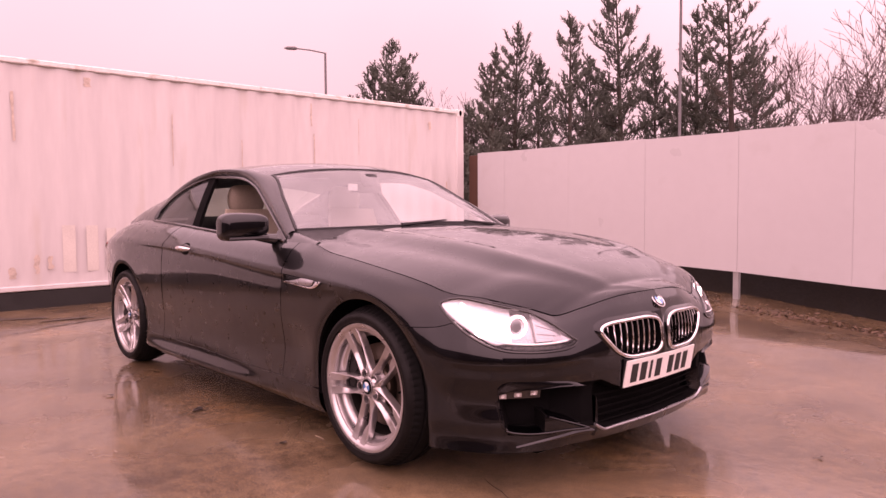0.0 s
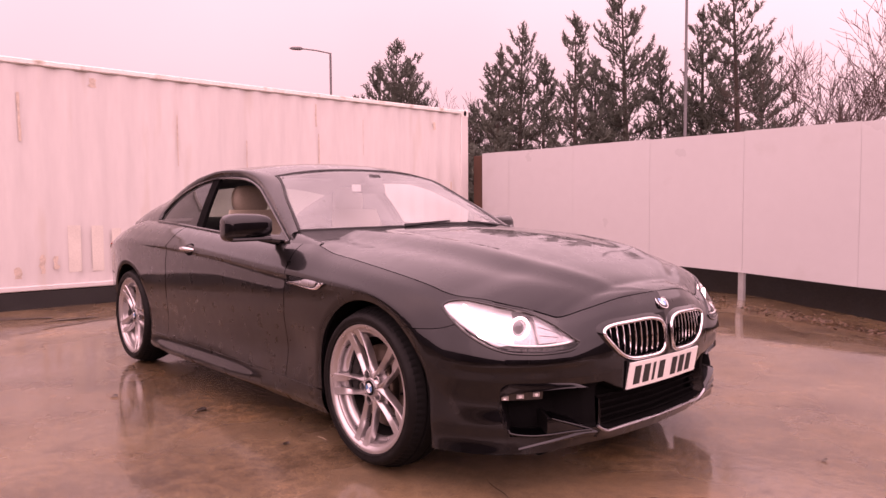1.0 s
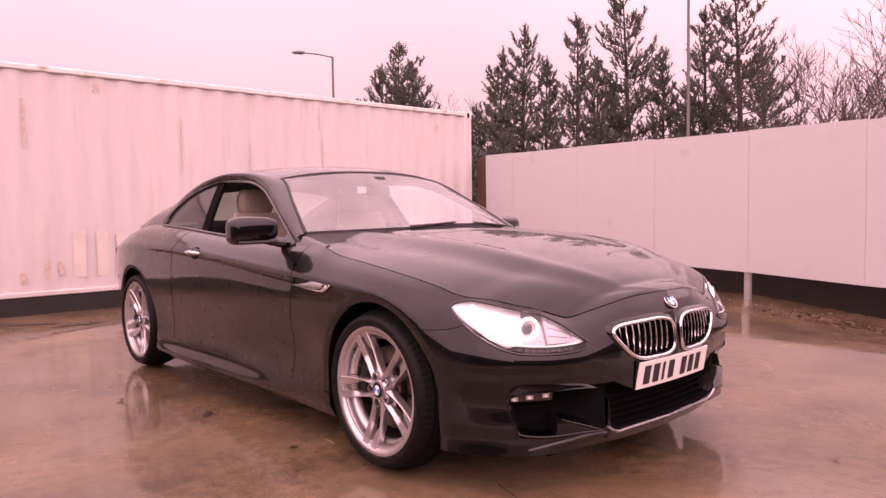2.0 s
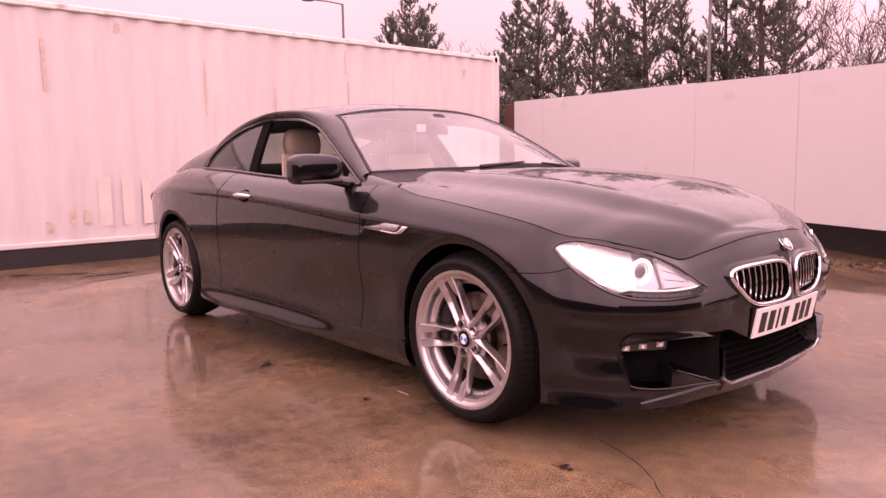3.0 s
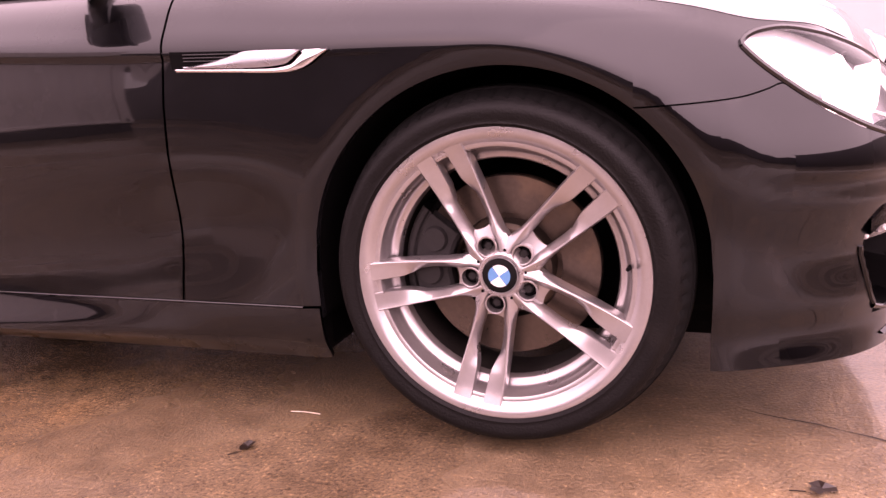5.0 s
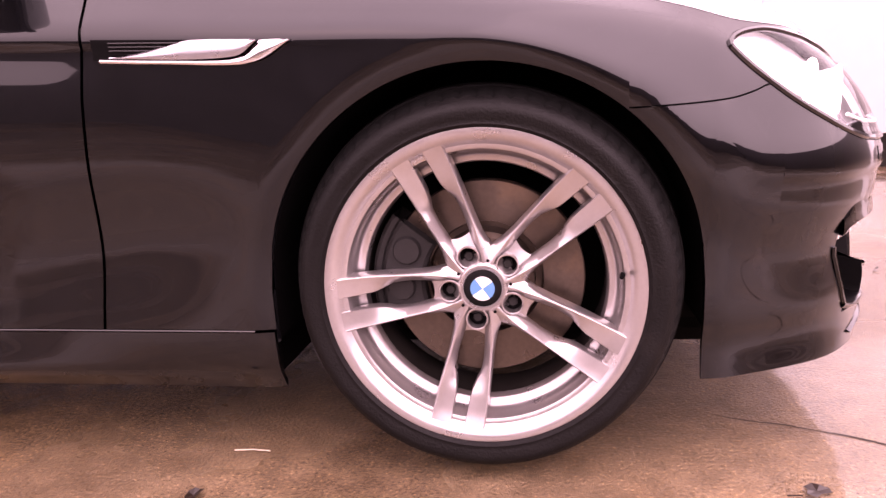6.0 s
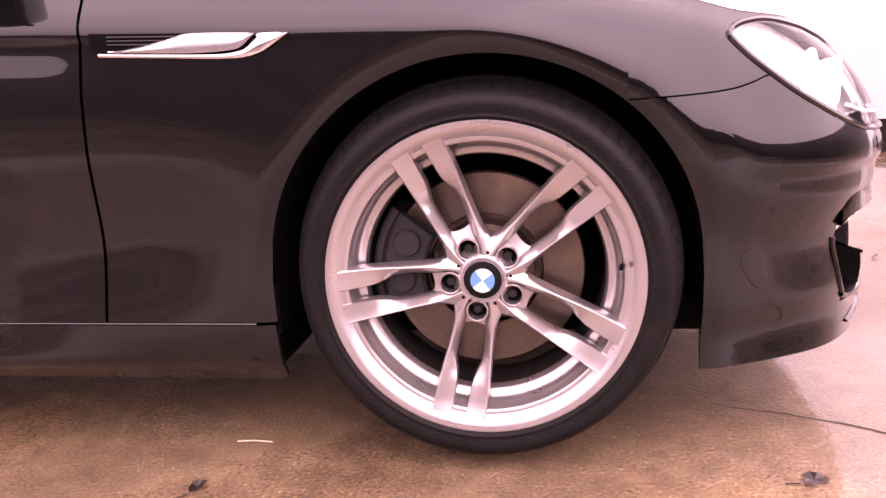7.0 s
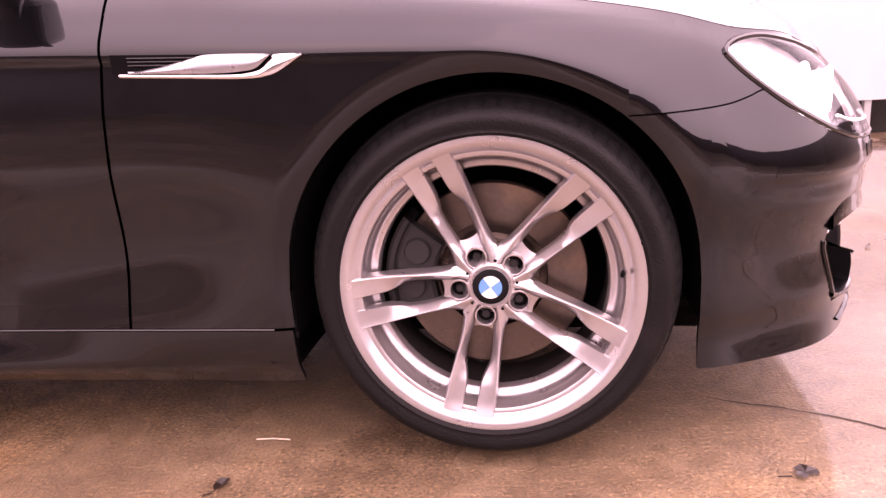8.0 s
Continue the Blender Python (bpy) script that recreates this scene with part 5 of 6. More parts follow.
    return dict(tread=tread, rim=rim, barrel=barrel, tyre=tyre, hub=hub, cap=cap, cap_ring=cap_ring, discs=discs, spoke=spoke, web=web, well=well, hole=hole, bolt=bolt, dot=dot, valve=valve)


def build_wheels():
    g = wheel_parts()
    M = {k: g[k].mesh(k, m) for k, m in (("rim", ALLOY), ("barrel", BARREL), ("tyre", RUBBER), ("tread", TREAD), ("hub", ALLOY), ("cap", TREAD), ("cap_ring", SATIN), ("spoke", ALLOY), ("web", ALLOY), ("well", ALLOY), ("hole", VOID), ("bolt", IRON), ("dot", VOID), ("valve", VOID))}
    flip = Geo()
    flip.v, flip.f = [(x, y, -z) for x, y, z in g["spoke"].v], [tuple(reversed(q)) for q in g["spoke"].f]
    M["spoke_b"] = flip.mesh("spoke", ALLOY)
    quads = [q.mesh("badge_quarter", BLUE if k % 2 else WHITE) for k, q in enumerate(g["discs"])]
    for x, side, turn in ((0.0, -1, 0.0), (-2.855, -1, 21.0), (0.0, 1, 40.0), (-2.855, 1, 9.0)):
        off = 0.818 if x == 0.0 else 0.800
        wheel = new("wheel", M["rim"])
        wheel["label"] = "silver alloy wheel with five double spokes"
        wheel.parent = CAR
        wheel.matrix_local = pose(x, side * off, HUB_Z, 0, 0, 0 if side < 0 else 180) @ pose(0, 0, 0, 0, -turn, 0)

        def sub(name, me, deg=0.0, label=""):
            ob = new(name, me)
            ob.parent = wheel
            ob.matrix_local = pose(0, 0, 0, 0, -deg, 0)
            if label:
                ob["label"] = label
            return ob
        sub("tyre", M["tyre"], 0, "low-profile black tyre")
        sub("tread", M["tread"])
        sub("hub", M["hub"])
        sub("barrel", M["barrel"], 0, "wheel barrel dark with brake dust and painted-in shade")
        sub("cap", M["cap"])
        sub("cap_ring", M["cap_ring"])
        sub("valve", M["valve"], 5)
        for q in quads:
            sub("badge_quarter", q)
        for k in range(5):
            a = 114 + 72 * k
            sub("spoke", M["spoke"], a)
            sub("spoke", M["spoke_b"], a)
            sub("spoke_web", M["web"], a)
            sub("bolt_well", M["well"], a)
            sub("bolt_hole", M["hole"], a)
            sub("bolt", M["bolt"], a)
            sub("locating_hole", M["dot"], a + 36)
    # brakes
    for x, side in ((0.0, -1), (-2.855, -1), (0.0, 1), (-2.855, 1)):
        def P(name, geo, m, label=""):
            return part(name, geo.moved(pose(x, side * 0.818, HUB_Z, 0, 0, 0 if side < 0 else 180)), m, CAR, label)
        P("brake_disc", Geo().spin([(0.100, -0.004), (0.102, -0.014), (0.172, -0.014), (0.174, -0.012), (0.174, 0.014), (0.085, 0.014)], n=72), DISC, "worn iron brake disc")
        P("disc_bell", Geo().spin([(0.0, -0.044), (0.078, -0.044), (0.086, -0.036), (0.088, 0.01)], n=48), DISC)
        cal = Geo()
        for k, (h0, h1, r0, r1) in enumerate(((-0.052, -0.020, 0.105, 0.180), (-0.046, 0.05, 0.178, 0.198))):
            rows = []
            for deg in np.linspace(142, 200, 15):
                t = radians(deg)
                row = [(r * math.cos(t), h, r * math.sin(t)) for r, h in ((r0, h0 + 0.006), (r0 + 0.006, h0), (r1 - 0.006, h0), (r1, h0 + 0.006), (r1, h1), (r0, h1))]
                rows.append(row)
            cal.grid(rows, loop=True)
        for deg in (156, 182):
            t = radians(deg)
            cal.tube([(0.145 * math.cos(t), -0.05, 0.145 * math.sin(t)), (0.145 * math.cos(t), -0.062, 0.145 * math.sin(t))], [0.026, 0.022], 16)
        P("brake_caliper", cal, IRON, "dark brake caliper")
        P("wheel_carrier", Geo().spin([(0.0, 0.02), (0.06, 0.02), (0.06, 0.2)], n=24), IRON)


build_wheels()


def build_front():
    """Lamps, grilles, plate and trims of the nose."""
    for mir in (False, True):
        def P(name, g, m, parent=CAR, label="", **k):
            return part(name, g.mirror() if mir else g, m, parent, label, **k)

        lo, hi = (lambda u: float(LIGHT_LOW(u)) + 0.002), (lambda u: max(float(LIGHT_TOP(u)) - 0.002, float(LIGHT_LOW(u)) + 0.003))
        depth = lambda u, z: -0.055 * max(0.05, min(1, 3.2 * (u - 11.66) / 3.4, 3.2 * (14.87 - u) / 3.4))
        lamp = P("headlight", Geo().grid(patch(11.67, 14.86, lo, hi, 46, 14, out=depth)), LAMP_BOWL, CAR, "lit headlight with two round lamps behind a clear cover")
        P("glow_painted_reflector", Geo().grid(patch(11.70, 13.45, lambda u: float(LIGHT_LOW(u)) + 0.010, lambda u: max(float(LIGHT_TOP(u)) - 0.006, float(LIGHT_LOW(u)) + 0.011), 30, 10, out=lambda u, z: depth(u, z) * 0.8 + 0.002)), LAMP_GLOW, lamp, "pale reflector with lamp glow put into its surface")
        cover = P("lens_cover", Geo().grid(patch(11.67, 14.86, lo, hi, 46, 14, out=0.002)), LENS, lamp)
        cover.visible_shadow = False
        edge = patch(11.67, 14.86, lo, hi, 46, 14, out=0.001)
        line = [r[0] for r in edge] + [r[-1] for r in reversed(edge)]
        P("lamp_rim", Geo().tube(line + line[:1], 0.005, 6), GLOSSBLACK, lamp)

        def facing(u, z, out):
            c = skin(u, z, out)
            n = (skin(u, z, out + 0.02) - c).normalized()
            return c, (n + Vector((0.9, 0, 0.0))).normalized()
        for u, z, r, lit in ((12.80, 0.642, 0.043, LAMP_ON), (13.58, 0.636, 0.038, PROJECTOR)):
            c, n = facing(u, z, -0.028)
            P("lamp_ring", Geo().ring(c, n, r, 0.0050, 36, 8), LAMP_RING, lamp, "glowing ring")
            P("lamp_tube", Geo().tube([c - n * 0.03, c - n * 0.004], [r * 0.9, r * 1.02], 28, cap=False), LAMP_GLOW, lamp)
            dome = Geo()
            a = n.orthogonal().normalized()
            b = n.cross(a)
            rows = [[c - n * 0.012 + n * 0.014 * math.sin(t) + (a * math.cos(q) + b * math.sin(q)) * r * 0.8 * math.cos(t) for q in np.linspace(0, 2 * math.pi, 25)] for t in np.linspace(0, math.pi / 2, 7)]
            dome.grid(rows)
            P("projector", dome, lit, lamp, "round projector lens")
        # Emits by itself in place of lamp light caught by this reflector.
        P("outer_reflector", Geo().sheet(patch(11.98, 12.38, lambda u: 0.5 * (float(LIGHT_LOW(u)) + float(LIGHT_TOP(u))) - 0.003 - 0.028 * max(0.0, 1 - ((u - 12.18) / 0.2) ** 2) ** 0.5, lambda u: 0.5 * (float(LIGHT_LOW(u)) + float(LIGHT_TOP(u))) + 0.003 + 0.028 * max(0.0, 1 - ((u - 12.18) / 0.2) ** 2) ** 0.5, 16, 8, out=-0.018)), LAMP_ON, lamp)
        # ribbed silver blade towards the grille
        P("inner_blade", Geo().sheet(patch(13.95, 14.68, lambda u: float(LIGHT_LOW(u)) + 0.034, lambda u: max(float(LIGHT_TOP(u)) - 0.007, float(LIGHT_LOW(u)) + 0.036), 14, 10, out=-0.016)), LAMP_BOWL, lamp, "silver inner blade of the headlight")
        for f in (0.3, 0.62):
            P("blade_rib", Geo().tube([skin(u, (1 - f) * (float(LIGHT_LOW(u)) + 0.034) + f * (float(LIGHT_TOP(u)) - 0.007), -0.0155) for u in np.linspace(14.0, 14.45, 10)], 0.0011, 5), PLASTIC, lamp)
        # dark strip of small diodes along the foot, under a pale light guide
        P("led_strip", Geo().sheet(patch(13.0, 14.80, lambda u: float(LIGHT_LOW(u)) + 0.002, lambda u: max(float(LIGHT_LOW(u)) + 0.004, min(float(LIGHT_LOW(u)) + 0.004 + 0.022 * min(1.0, (u - 13.0) / 0.25), float(LIGHT_TOP(u)) - 0.003)), 26, 5, out=0.0005)), VOID, lamp, "dark strip of small diodes")
        for k in range(9):
            u = 13.3 + 0.135 * k
            P("diode", Geo().sheet(patch(u, u + 0.075, lambda q: float(LIGHT_LOW(q)) + 0.011, lambda q: float(LIGHT_LOW(q)) + 0.019, 2, 2, out=0.0015), 0.002), DIODE, lamp)
        P("light_guide", Geo().tube([skin(u, float(LIGHT_LOW(u)) + 0.029, 0.0) for u in np.linspace(13.05, 14.62, 24)], 0.0032, 6), LAMP_GLOW, lamp, "pale light guide")

        # kidney grille
        def oval(grow, out, n=72):
            pts = []
            for k in range(n):
                w, z, f = kidney_edge(grow, k, n)
                pts.append(nose_point(w, z, out + 0.004 * max(0.0, min(1.0, f))))
            return pts
        back = [nose_point(w, z, -0.055) for w, z, f in (kidney_edge(0.012, k) for k in range(72))]
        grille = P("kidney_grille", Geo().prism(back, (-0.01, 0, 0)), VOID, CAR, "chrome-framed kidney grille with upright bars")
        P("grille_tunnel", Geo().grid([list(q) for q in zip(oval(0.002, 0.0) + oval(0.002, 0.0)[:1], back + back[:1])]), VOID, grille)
        ring = oval(0.004, 0.006)
        P("grille_frame", Geo().tube(ring + ring[:2], 0.0078, 10, cap=False), CHROME, grille)
        skirt = [list(q) for q in zip(oval(0.004, 0.004), oval(0.010, 0.004), oval(0.016, 0.001), oval(0.024, -0.004))]
        P("grille_surround", Geo().grid(skirt + skirt[:1]), PAINT, grille)
        for k in range(10):
            f = (k + 0.72) / 10.3
            w = 0.030 + 0.350 * f
            over = max(0.0, w - 0.262)
            foot = 1 - (max(0.0, 0.380 - w) / 0.118) ** (1 / 1.3) if over else 0.0
            face, rear = [], []
            for t in np.linspace(max(0.02, foot), 0.98, 11):
                z = 0.489 + 0.142 * t
                lean = -0.012 + 0.011 * t + 0.004 * math.sin(math.pi * t)
                zz = z - 0.035 * max(0, w - 0.10) * t
                face.append((nose_point(w - 0.0022, zz, lean - 0.003), nose_point(w - 0.0011, zz, lean), nose_point(w + 0.0011, zz, lean), nose_point(w + 0.0022, zz, lean - 0.003)))
                rear.append((nose_point(w - 0.0032, zz, lean - 0.0042), nose_point(w - 0.0024, zz, lean - 0.040), nose_point(w + 0.0024, zz, lean - 0.040), nose_point(w + 0.0032, zz, lean - 0.0042)))
            P("grille_bar", Geo().grid(rear), GLOSSBLACK, grille)
            P("bar_edge", Geo().grid(face), CHROME, grille, "thin chrome edge of a grille bar")
        # fog lamps and blades of the side intakes
        bez = Geo().sheet(patch(13.16, 14.05, lambda u: 0.373, lambda u: 0.402 + 0.006 * min(1, u - 13.16), 20, 6, out=-0.014))
        fog = P("fog_lamp", bez, GLOSSBLACK, CAR, "small fog lamp of three diodes in the air intake")
        for u, z in ((13.21, 0.383), (13.53, 0.389), (13.87, 0.393)):
            P("fog_diode", Geo().sheet(patch(u - 0.05, u + 0.10, lambda q: z - 0.009, lambda q: z + 0.008, 4, 4, out=-0.010), 0.003), LAMP_BOWL, fog, "small clear lamp")
            P("fog_lens", Geo().ring(skin(u + 0.02, z, -0.007), (1, -0.6, 0), 0.004, 0.0026, 12, 6), LAMP_GLOW, fog)

        def ledge(name, keys, deep, rise, width, label="", proud=0.006, tip=1.0):
            """A shelf with a rounded front edge along (u, height) pairs, its top rising inwards to catch the sky."""
            zf = curve(keys)
            us = np.linspace(keys[0][0], keys[-1][0], 30)
            rows = []
            for k, u in enumerate(us):
                f = k / 29
                z, g = float(zf(u)), (1 - f) + tip * f
                rows.append([skin(u, z - width * g, -0.006), skin(u, z - width * 0.5 * g, proud * 0.7), skin(u, z - 0.003, proud), skin(u, z, proud - 0.002), skin(u, z + rise * 0.35 * g, -deep * 0.4), skin(u, z + rise * g, -deep)])
            return P(name, Geo().grid(rows), PAINT, CAR, label)
        ledge("intake_sill", ((13.30, 0.262), (13.45, 0.254), (13.9, 0.246), (14.53, 0.245), (15.16, 0.237)), 0.045, 0.012, 0.016, "ledge along the foot of the air intake")
        ledge("intake_fin", ((14.20, 0.306), (14.67, 0.274), (15.16, 0.238)), 0.040, 0.016, 0.010, "slanting fin in the air intake")
        ledge("lower_blade", ((13.50, 0.199), (14.03, 0.214), (14.53, 0.222), (15.0, 0.228), (15.30, 0.222)), 0.010, 0.010, 0.006, "thin lower blade of the bumper", tip=4.0)
        # brow over the fog lamp, turned up to the sky
        hi = curve(((13.12, 0.420), (13.22, 0.436), (13.40, 0.443), (13.9, 0.440), (14.63, 0.427), (15.05, 0.404)))
        low = curve(((13.12, 0.388), (13.22, 0.400), (13.8, 0.410), (14.3, 0.410), (14.9, 0.402), (15.05, 0.400)))
        rows = []
        for u in np.linspace(13.12, 15.05, 36):
            a, b = float(low(u)), float(hi(u))
            rows.append([skin(u, a + 0.002, -0.012), skin(u, a, 0.008), skin(u, a + 0.0025, 0.0105)] + [skin(u, a + (b - a) * t, 0.0105 * (1 - t) ** 0.8) for t in (0.2, 0.4, 0.6, 0.8, 1.0)])
        P("intake_brow", Geo().grid(rows), PAINT, CAR, "brow over the fog lamp")
        P("intake_edge", Geo().tube([skin(u, z, 0.001) for u, z in ((13.09, 0.368), (13.10, 0.354), (13.165, 0.314), (13.20, 0.293), (13.24, 0.276), (13.31, 0.262))], 0.0042, 6), PAINT)
        # upright end of the lower lip beside the middle intake
        rows = []
        for t in np.linspace(0, 1, 10):
            z, u = 0.196 + 0.150 * t, 15.22 + 0.10 * t
            wide = 0.16 * (1 - 0.75 * t ** 1.5)
            rows.append([skin(u + wide * 0.35, z, 0.0), skin(u + wide * 0.6, z, 0.010 * (1 - 0.5 * t)), skin(u + wide, z, -0.004), skin(u + wide * 1.1, z, -0.06)])
        P("lip_end", Geo().grid(rows), PAINT, CAR, "upturned end of the lower front lip")
    lip = [skin(u, 0.215 + 0.16 * max(0, 15.6 - u) ** 1.5, 0.010) for u in np.linspace(15.26, 17.0, 26)]
    lip += [Vector((p.x, -p.y, p.z)) for p in reversed(lip[:-1])]
    part("front_lip", Geo().tube(lip, 0.0058, 8), SATIN, CAR, "grey edge of the lower front lip")
    for k in range(5):
        z = 0.235 + 0.028 * k
        bar = [skin(u, z, -0.03) for u in np.linspace(15.4, 17.0, 18)]
        bar += [Vector((p.x, -p.y, p.z)) for p in reversed(bar[:-1])]
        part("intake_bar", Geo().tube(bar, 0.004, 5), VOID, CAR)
    # number plate with its characters as plain bars
    def plate_point(y, z):
        return Vector((0.834 - 0.16 * y * y + 0.18 * (z - 0.45), y, z))
    rows = [[plate_point(y, z) for z in (0.366, 0.39, 0.43, 0.473)] for y in np.linspace(-0.258, 0.258, 20)]
    plate = part("number_plate", Geo().sheet(rows, 0.006), PLATE, CAR, "white number plate with a row of black bars")
    for y in (-0.205, -0.145, -0.095, -0.040, 0.055, 0.115, 0.175):
        wd = 0.018 if abs(y + 0.095) < 0.001 else 0.042
        rows = [[plate_point(y + d, z) + Vector((0.0012, 0, 0)) for z in (0.381, 0.418, 0.457)] for d in (-wd / 2, wd / 2)]
        part("plate_bar", Geo().grid(rows), INK, plate)
    back = Geo()
    rows = [[plate_point(y, z) - Vector((0.008, 0, 0)) for z in (0.361, 0.477)] for y in np.linspace(-0.256, 0.256, 16)]
    part("plate_holder", Geo().sheet(rows, 0.03), PLASTIC, CAR)
    # round badge on the nose
    c = skin(17.0, 0.688)
    slope = skin(17.0, 0.706) - skin(17.0, 0.670)
    n = Vector((slope.z, 0, -slope.x)).normalized()
    n = (n + Vector((-0.12, 0, 0.34))).normalized()
    c = c + Vector((-0.004, 0, 0.001)) + n * 0.001
    a, b = Vector((0, 1, 0)), n.cross(Vector((0, 1, 0)))
    badge = part("badge", Geo().tube([c - n * 0.016, c + n * 0.001, c + n * 0.003], [0.035, 0.035, 0.032], 32), GLOSSBLACK, CAR, "round badge with blue and white quarters")
    part("badge_ring", Geo().ring(c + n * 0.002, n, 0.034, 0.002, 36, 6), CHROME, badge)
    for k in range(4):
        pts = [c + n * 0.0042] + [c + n * 0.004 + (a * math.cos(t) + b * math.sin(t)) * 0.022 for t in np.linspace(math.pi / 2 * k, math.pi / 2 * (k + 1), 10)]
        part("badge_quarter", Geo().prism(pts, n * 0.001), BLUE if k % 2 else WHITE, badge)


@functools.lru_cache(maxsize=None)
def nose_row(z, out):
    us = np.linspace(14.0, 17.0, 61)
    return us, [-abs(skin(float(u), z, out).y) for u in us]


def nose_point(w, z, out):
    """A point of the nose at half width w and height z."""
    us, pw = nose_row(round(z, 3), round(out, 3))
    p = skin(float(np.interp(-w, pw, us)), z, out)
    return Vector((p.x, -w, z))


def build_side_trim():
    for mir in (False, True):
        def P(name, g, m, parent=CAR, label="", **k):
            return part(name, g.mirror() if mir else g, m, parent, label, **k)

        def on(x, z, out):
            return skin(u_at(x), z, out)
        # gill in the front wing
        top = lambda x: 0.7725 - 0.055 * (x + 0.632)
        rows = [[on(x, top(x) - t * (0.001 + 0.032 * min(1, max(0.0, (-0.305 - x) / 0.10))), 0.0015) for t in np.linspace(0, 1, 5)] for x in np.linspace(-0.632, -0.305, 24)]
        gill = P("wing_gill", Geo().sheet(rows, 0.004), VOID, CAR, "chrome-edged air gill in the front wing")
        def band(xs, lo, hi, out):
            return Geo().sheet([[on(x, lo(x) + t * (hi(x) - lo(x)), out + 0.004 * math.sin(math.pi * t) + 0.006 * (1 - t)) for t in np.linspace(0, 1, 6)] for x in xs], 0.003)
        low = curve(((-0.615, 0.7340), (-0.50, 0.7265), (-0.375, 0.7195), (-0.345, 0.7235), (-0.287, 0.7515)))
        high = curve(((-0.615, 0.7420), (-0.50, 0.7345), (-0.40, 0.7300), (-0.365, 0.7350), (-0.335, 0.7555), (-0.287, 0.7545)))
        P("gill_chrome", band(np.linspace(-0.615, -0.287, 40), low, high, 0.004), CHROME, gill)
        hi2 = curve(((-0.60, 0.7410), (-0.55, 0.7465), (-0.50, 0.7545), (-0.455, 0.7620), (-0.340, 0.7568)))
        lo2 = curve(((-0.60, 0.7400), (-0.42, 0.7310), (-0.378, 0.7330), (-0.340, 0.7555)))
        P("gill_blade", band(np.linspace(-0.598, -0.342, 36), lo2, hi2, 0.003), SATIN, gill)
        for k in range(3):
            P("gill_slat", Geo().tube([on(x, 0.765 - 0.006 * k - 0.05 * (x + 0.6), 0.003) for x in np.linspace(-0.60, -0.475 - 0.02 * k, 8)], 0.0012, 5), PLASTIC, gill)
        # bright seam along the sill
        P("sill_seam", Geo().tube([on(x, 0.2645 + 0.012 * max(0.0, (7.6 - u_at(x)) / 2.0), 0.001) for x in np.linspace(-2.40, -0.405, 50)], 0.0016, 5), GLOSSBLACK)
        # handle
        cup = [on(-1.775 + 0.062 * math.cos(t), 0.846 + 0.036 * math.sin(t), 0.0012) for t in np.linspace(0, 2 * math.pi, 25)[:-1]]
        handle = P("door_handle", Geo().prism(cup, (0, 0.0008, 0)), VOID, CAR, "chrome door handle over a dark cup")
        bar = [on(x, 0.848 + 0.004 * math.sin((x + 1.9) * 14), 0.012 + 0.020 * math.sin(math.pi * min(1, max(0, (x + 1.875) / 0.20)))) for x in np.linspace(-1.875, -1.675, 14)]
        P("handle_bar", Geo().tube(bar, [0.006 + 0.008 * math.sin(math.pi * (k + 0.5) / 14) for k in range(14)], 10), CHROME, handle)
        # mirror
        housing = Geo()
        rows = []
        for i in range(25):
            t = -math.pi / 2 + math.pi * i / 24
            row = []
            for j in range(36):
                q = 2 * math.pi * j / 36
                def se(v, p):
                    return math.copysign(abs(v) ** p, v)
                # y along the mirror's length, x its depth, z its height
                ly = se(math.sin(t), 0.62)
                rad = se(math.cos(t), 0.45)
                dx = se(math.cos(q), 0.62) * rad
                dz = se(math.sin(q), 0.50) * rad
                taper = 0.86 + 0.14 * (-ly)
                depth = 0.075 if dx > 0 else 0.040
                row.append((-0.925 + depth * dx * taper + 0.035 * ly, -0.985 + 0.114 * ly, 0.990 + 0.073 * dz * taper + 0.006 * ly + 0.008 * max(0, dz)))
            rows.append(row)
        housing.grid(rows, loop=True)
        tuck = Matrix.Translation((-0.07, 0.05, -0.03)) if mir else Matrix.Identity(4)
        housing = housing.moved(tuck)
        mirror = P("door_mirror", housing, PAINT, CAR, "black blunt-edged door mirror")
        glass_rows = [[(-0.966 + 0.035 * a, -0.985 + 0.095 * a, 0.990 + 0.046 * b * (0.9 - 0.1 * a)) for b in np.linspace(-1, 1, 6)] for a in np.linspace(-0.9, 0.85, 8)]
        P("mirror_glass", Geo().sheet(glass_rows, 0.002).moved(tuck), CHROME, mirror)
        P("mirror_band", Geo().tube([(-0.855 + 0.03 * a, -0.985 + 0.100 * a, 0.934 + 0.002 * a) for a in np.linspace(-0.9, 0.9, 10)], 0.009, 8).moved(tuck), PLASTIC, mirror)
        P("mirror_arm", Geo().tube([(-0.86, -0.835, 0.925), (-0.875, -0.88, 0.932), (-0.895, -0.93, 0.945)], [0.030, 0.024, 0.024], 10), GLOSSBLACK, mirror)
        # bonnet-side washer cover line on the bumper
        P("tow_cover", Geo().sheet(patch(13.68, 14.09, lambda u: 0.511, lambda u: 0.535, 6, 5, out=0.0012), 0.002), PAINT)


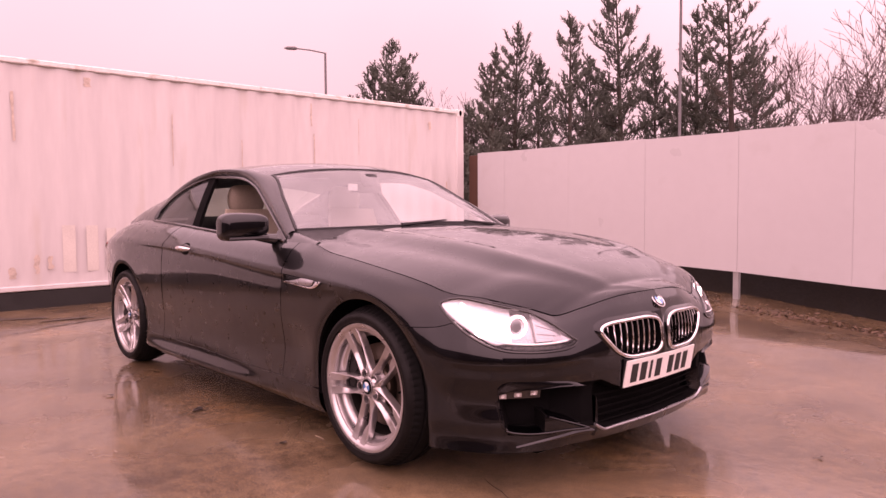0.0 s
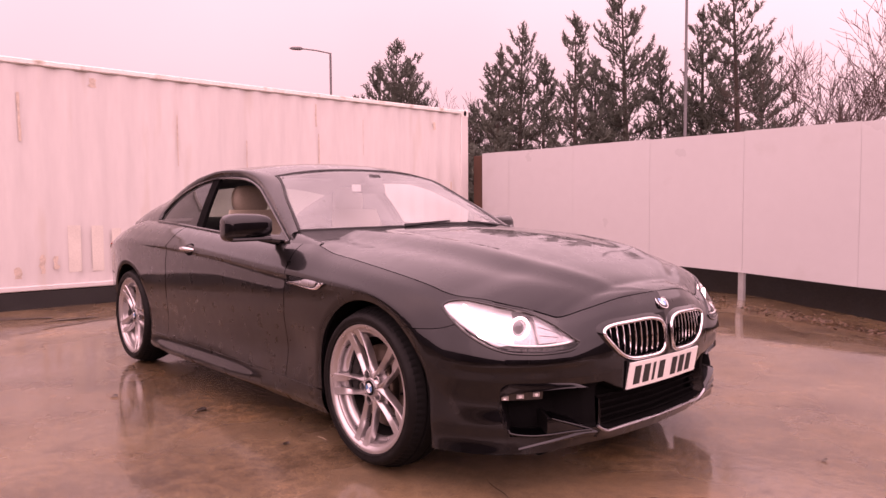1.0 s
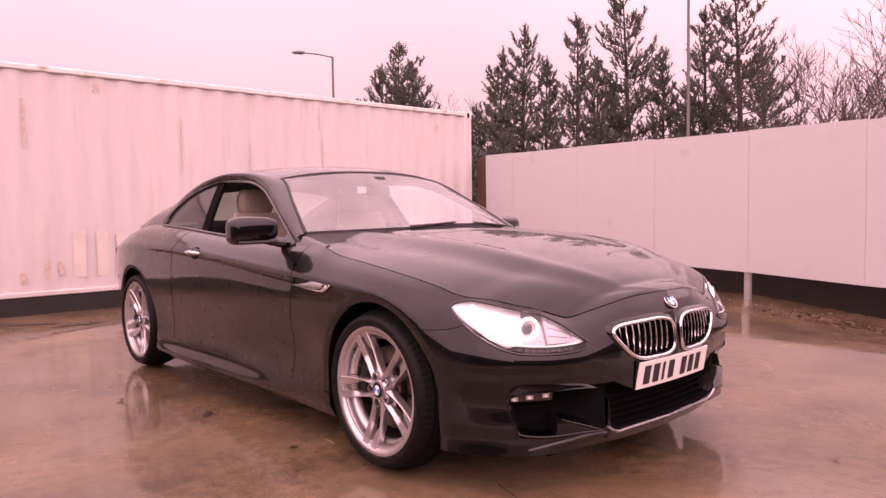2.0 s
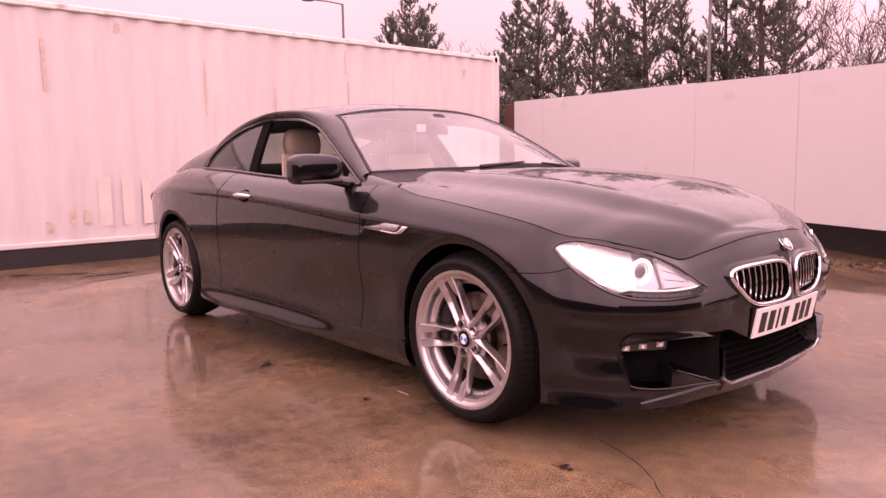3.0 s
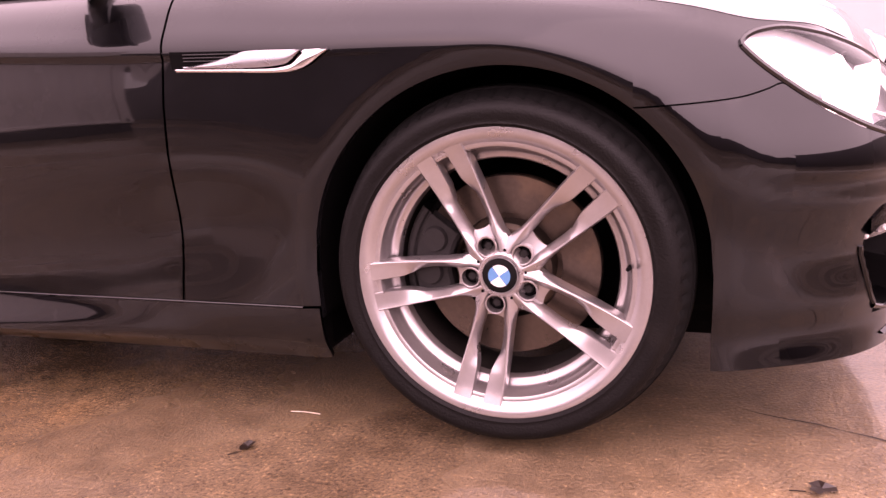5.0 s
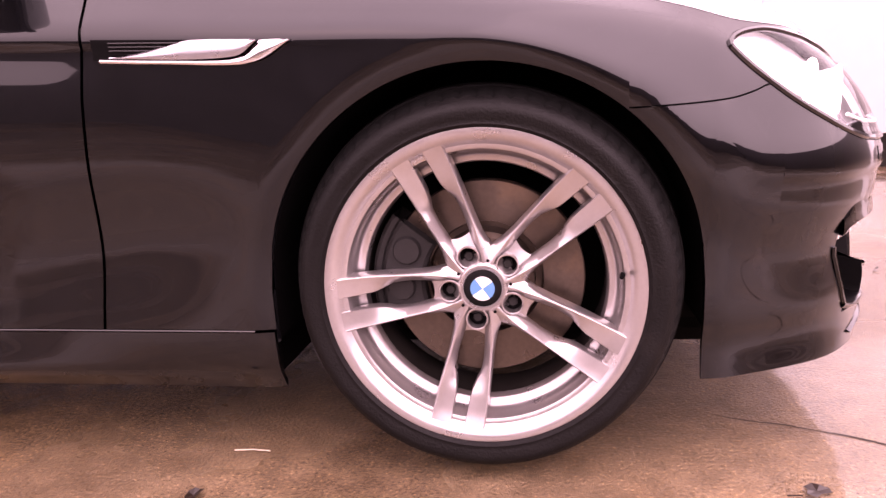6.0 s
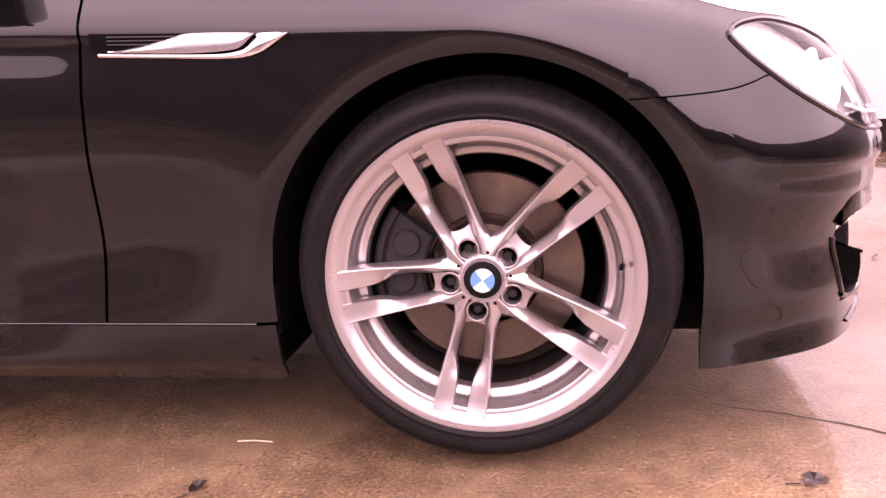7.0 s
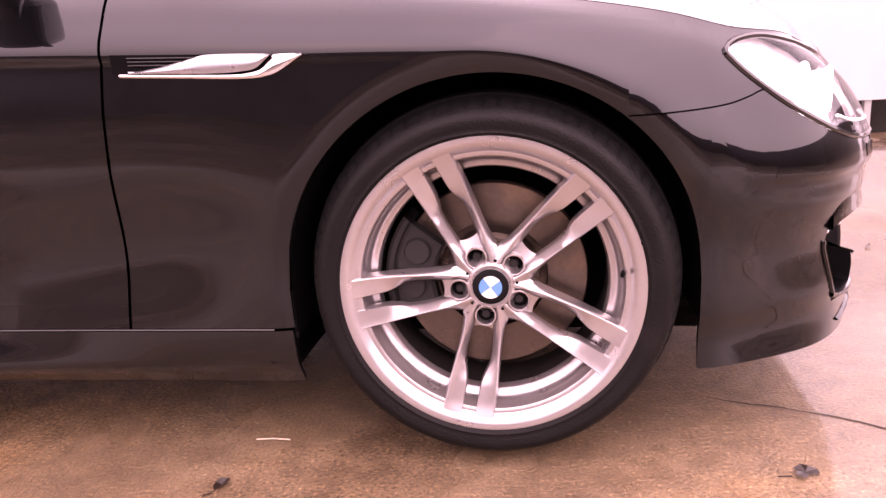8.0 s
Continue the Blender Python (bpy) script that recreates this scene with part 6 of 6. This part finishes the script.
def build_wipers():
    """Two wipers at rest along the foot of the windscreen."""
    def glass_at(y, up):
        s = y / 0.75
        return Vector((-0.805 + 0.20 * (1 - s * s) - up * 0.9, y, 0.968 + 0.017 * (1 - abs(s) ** 2.2) + up * 0.56 + 0.006))
    for y0, y1, up0, up1 in ((-0.22, 0.40, 0.012, 0.010), (0.60, 0.02, 0.004, 0.014)):
        arm = [glass_at(y0 + (y1 - y0) * 0.55 * t, up0 - 0.028 + 0.034 * t) + Vector((0, 0, 0.010)) for t in np.linspace(0, 1, 8)]
        w = part("wiper_arm", Geo().tube(arm, [0.010, 0.009, 0.008, 0.007, 0.006, 0.006, 0.005, 0.005], 6), PLASTIC, CAR, "black wiper at rest")
        blade = [glass_at(y0 + (y1 - y0) * t, up0 + (up1 - up0) * t) for t in np.linspace(0.08, 1.0, 16)]
        part("wiper_blade", Geo().tube(blade, 0.006, 6), PLASTIC, w)


def build_inside():
    """Cabin seen through the glass: tub, dash, seats, wheel."""
    tub = Geo()
    rows = []
    for x in np.linspace(-3.2, -0.66, 20):
        z = belt_z(x) - 0.02
        w = belt_w(x) - 0.07
        rows.append([(x, -w, z), (x, -w - 0.02, 0.6), (x, -w + 0.05, 0.30), (x, 0, 0.28), (x, w - 0.05, 0.30), (x, w + 0.02, 0.6), (x, w, z)])
    tub.grid(rows)
    part("cabin_tub", tub, DARKTRIM, CAR, "charcoal cabin lining")
    part("rear_shelf", Geo().box((-3.35, -0.66, 0.93), (-2.62, 0.66, 0.96), 0.01), DARKTRIM, CAR)
    lining = []
    for x in np.linspace(-2.6, -1.36, 16):
        lining.append([(x, s * (float(EDGE_W(x)) - 0.03), float(EDGE_Z(x)) - 0.035 + (float(ROOF_Z(x)) - float(EDGE_Z(x))) * (1 - s * s)) for s in np.linspace(-1, 1, 12)])
    part("headlining", Geo().grid(lining), DARKTRIM, CAR)
    dash = []
    for y in np.linspace(-0.72, 0.72, 25):
        hood = 0.035 * math.exp(-((y + 0.37) / 0.2) ** 2)
        dash.append([(-0.72, y, 0.90), (-0.85, y, 0.935), (-1.02, y, 0.94 + hood), (-1.13, y, 0.915 + hood), (-1.16, y, 0.85), (-1.12, y, 0.70), (-1.0, y, 0.5)])
    part("dashboard", Geo().grid(dash), DARKTRIM, CAR, "charcoal dashboard")
    part("engine_bay", Geo().box((-0.66, -0.62, 0.16), (0.60, 0.62, 0.64), 0.05), VOID, CAR)
    part("floor_pan", Geo().box((-2.46, -0.84, 0.122), (-0.40, 0.84, 0.27), 0.03), VOID, CAR)
    part("undertray", Geo().box((-0.396, -0.60, 0.128), (0.66, 0.60, 0.27), 0.04), VOID, CAR)
    part("rear_undertray", Geo().box((-3.30, -0.60, 0.128), (-2.464, 0.60, 0.27), 0.04), VOID, CAR)
    for y in (-0.41, 0.37):
        back = []
        for i in range(13):
            t = i / 12
            z, x = 0.52 + 0.56 * t, -1.78 - 0.17 * t
            w = 0.235 - 0.045 * t ** 3
            back.append([(x + 0.06 * math.cos(a) * (1.0 - 0.25 * t) + 0.03 * abs(math.sin(a)) ** 4, y + w * math.sin(a), z) for a in np.linspace(0, 2 * math.pi, 25)[:-1]])
        seat = part("seat", Geo().grid(back, loop=True), LEATHER, CAR, "beige leather front seat")
        part("seat_cushion", Geo().box((-1.80, y - 0.25, 0.40), (-1.24, y + 0.25, 0.56), 0.06), LEATHER, seat)
        head = []
        for i in range(11):
            t = -math.pi / 2 + math.pi * i / 10
            head.append([(-2.005 + 0.055 * math.copysign(abs(math.cos(a)) ** 0.7, math.cos(a)) * max(0.02, math.cos(t)) ** 0.5, y + 0.125 * math.copysign(abs(math.sin(a)) ** 0.7, math.sin(a)) * max(0.02, math.cos(t)) ** 0.4, 1.145 + 0.095 * math.sin(t)) for a in np.linspace(0, 2 * math.pi, 25)[:-1]])
        part("headrest", Geo().grid(head, loop=True), LEATHER, seat)
        for d in (-0.05, 0.05):
            part("headrest_rod", Geo().tube([(-1.98, y + d, 1.02), (-2.0, y + d, 1.10)], 0.007, 8), CHROME, seat)
        part("belt_guide", Geo().ring((-1.93, y * 1.42, 0.985), (0.3, 1, 0), 0.035, 0.007, 20, 6), SATIN, seat)
    part("rear_bench", Geo().box((-2.74, -0.58, 0.45), (-2.50, 0.58, 1.03), 0.07), DARKTRIM, CAR, "dark rear bench")
    wheel_c, n = Vector((-1.27, -0.41, 0.83)), Vector((-0.9, 0, 0.45)).normalized()
    sw = part("steering_wheel", Geo().ring(wheel_c, n, 0.18, 0.015, 40, 8), DARKTRIM, CAR, "black steering wheel")
    part("steering_boss", Geo().tube([wheel_c - n * 0.06, wheel_c - n * 0.005], [0.07, 0.06], 20), DARKTRIM, sw)
    up = n.cross(Vector((0, 1, 0)))
    for d in (Vector((0, 1, 0)), Vector((0, -1, 0)), up if up.z < 0 else -up):
        part("steering_spoke", Geo().tube([wheel_c - n * 0.02, wheel_c + d * 0.17], 0.013, 8), DARKTRIM, sw)
    part("rear_view_mirror", Geo().box((-1.245, -0.12, 1.175), (-1.215, 0.12, 1.235), 0.015), PLASTIC, CAR, "rear view mirror")
    part("mirror_foot", Geo().box((-1.23, -0.05, 1.215), (-1.15, 0.05, 1.29), 0.02), PLASTIC, CAR)
    part("windscreen_label", Geo().box((-1.125, -0.205, 1.185), (-1.121, -0.14, 1.225), 0.001), WHITE, CAR, "small white label inside the windscreen")
    for y in (-0.41, 0.37):
        part("sun_visor", Geo().box((-1.40, y - 0.17, 1.245), (-1.27, y + 0.17, 1.262), 0.006), DARKTRIM, CAR)


build_front()
build_side_trim()
build_wipers()
build_inside()
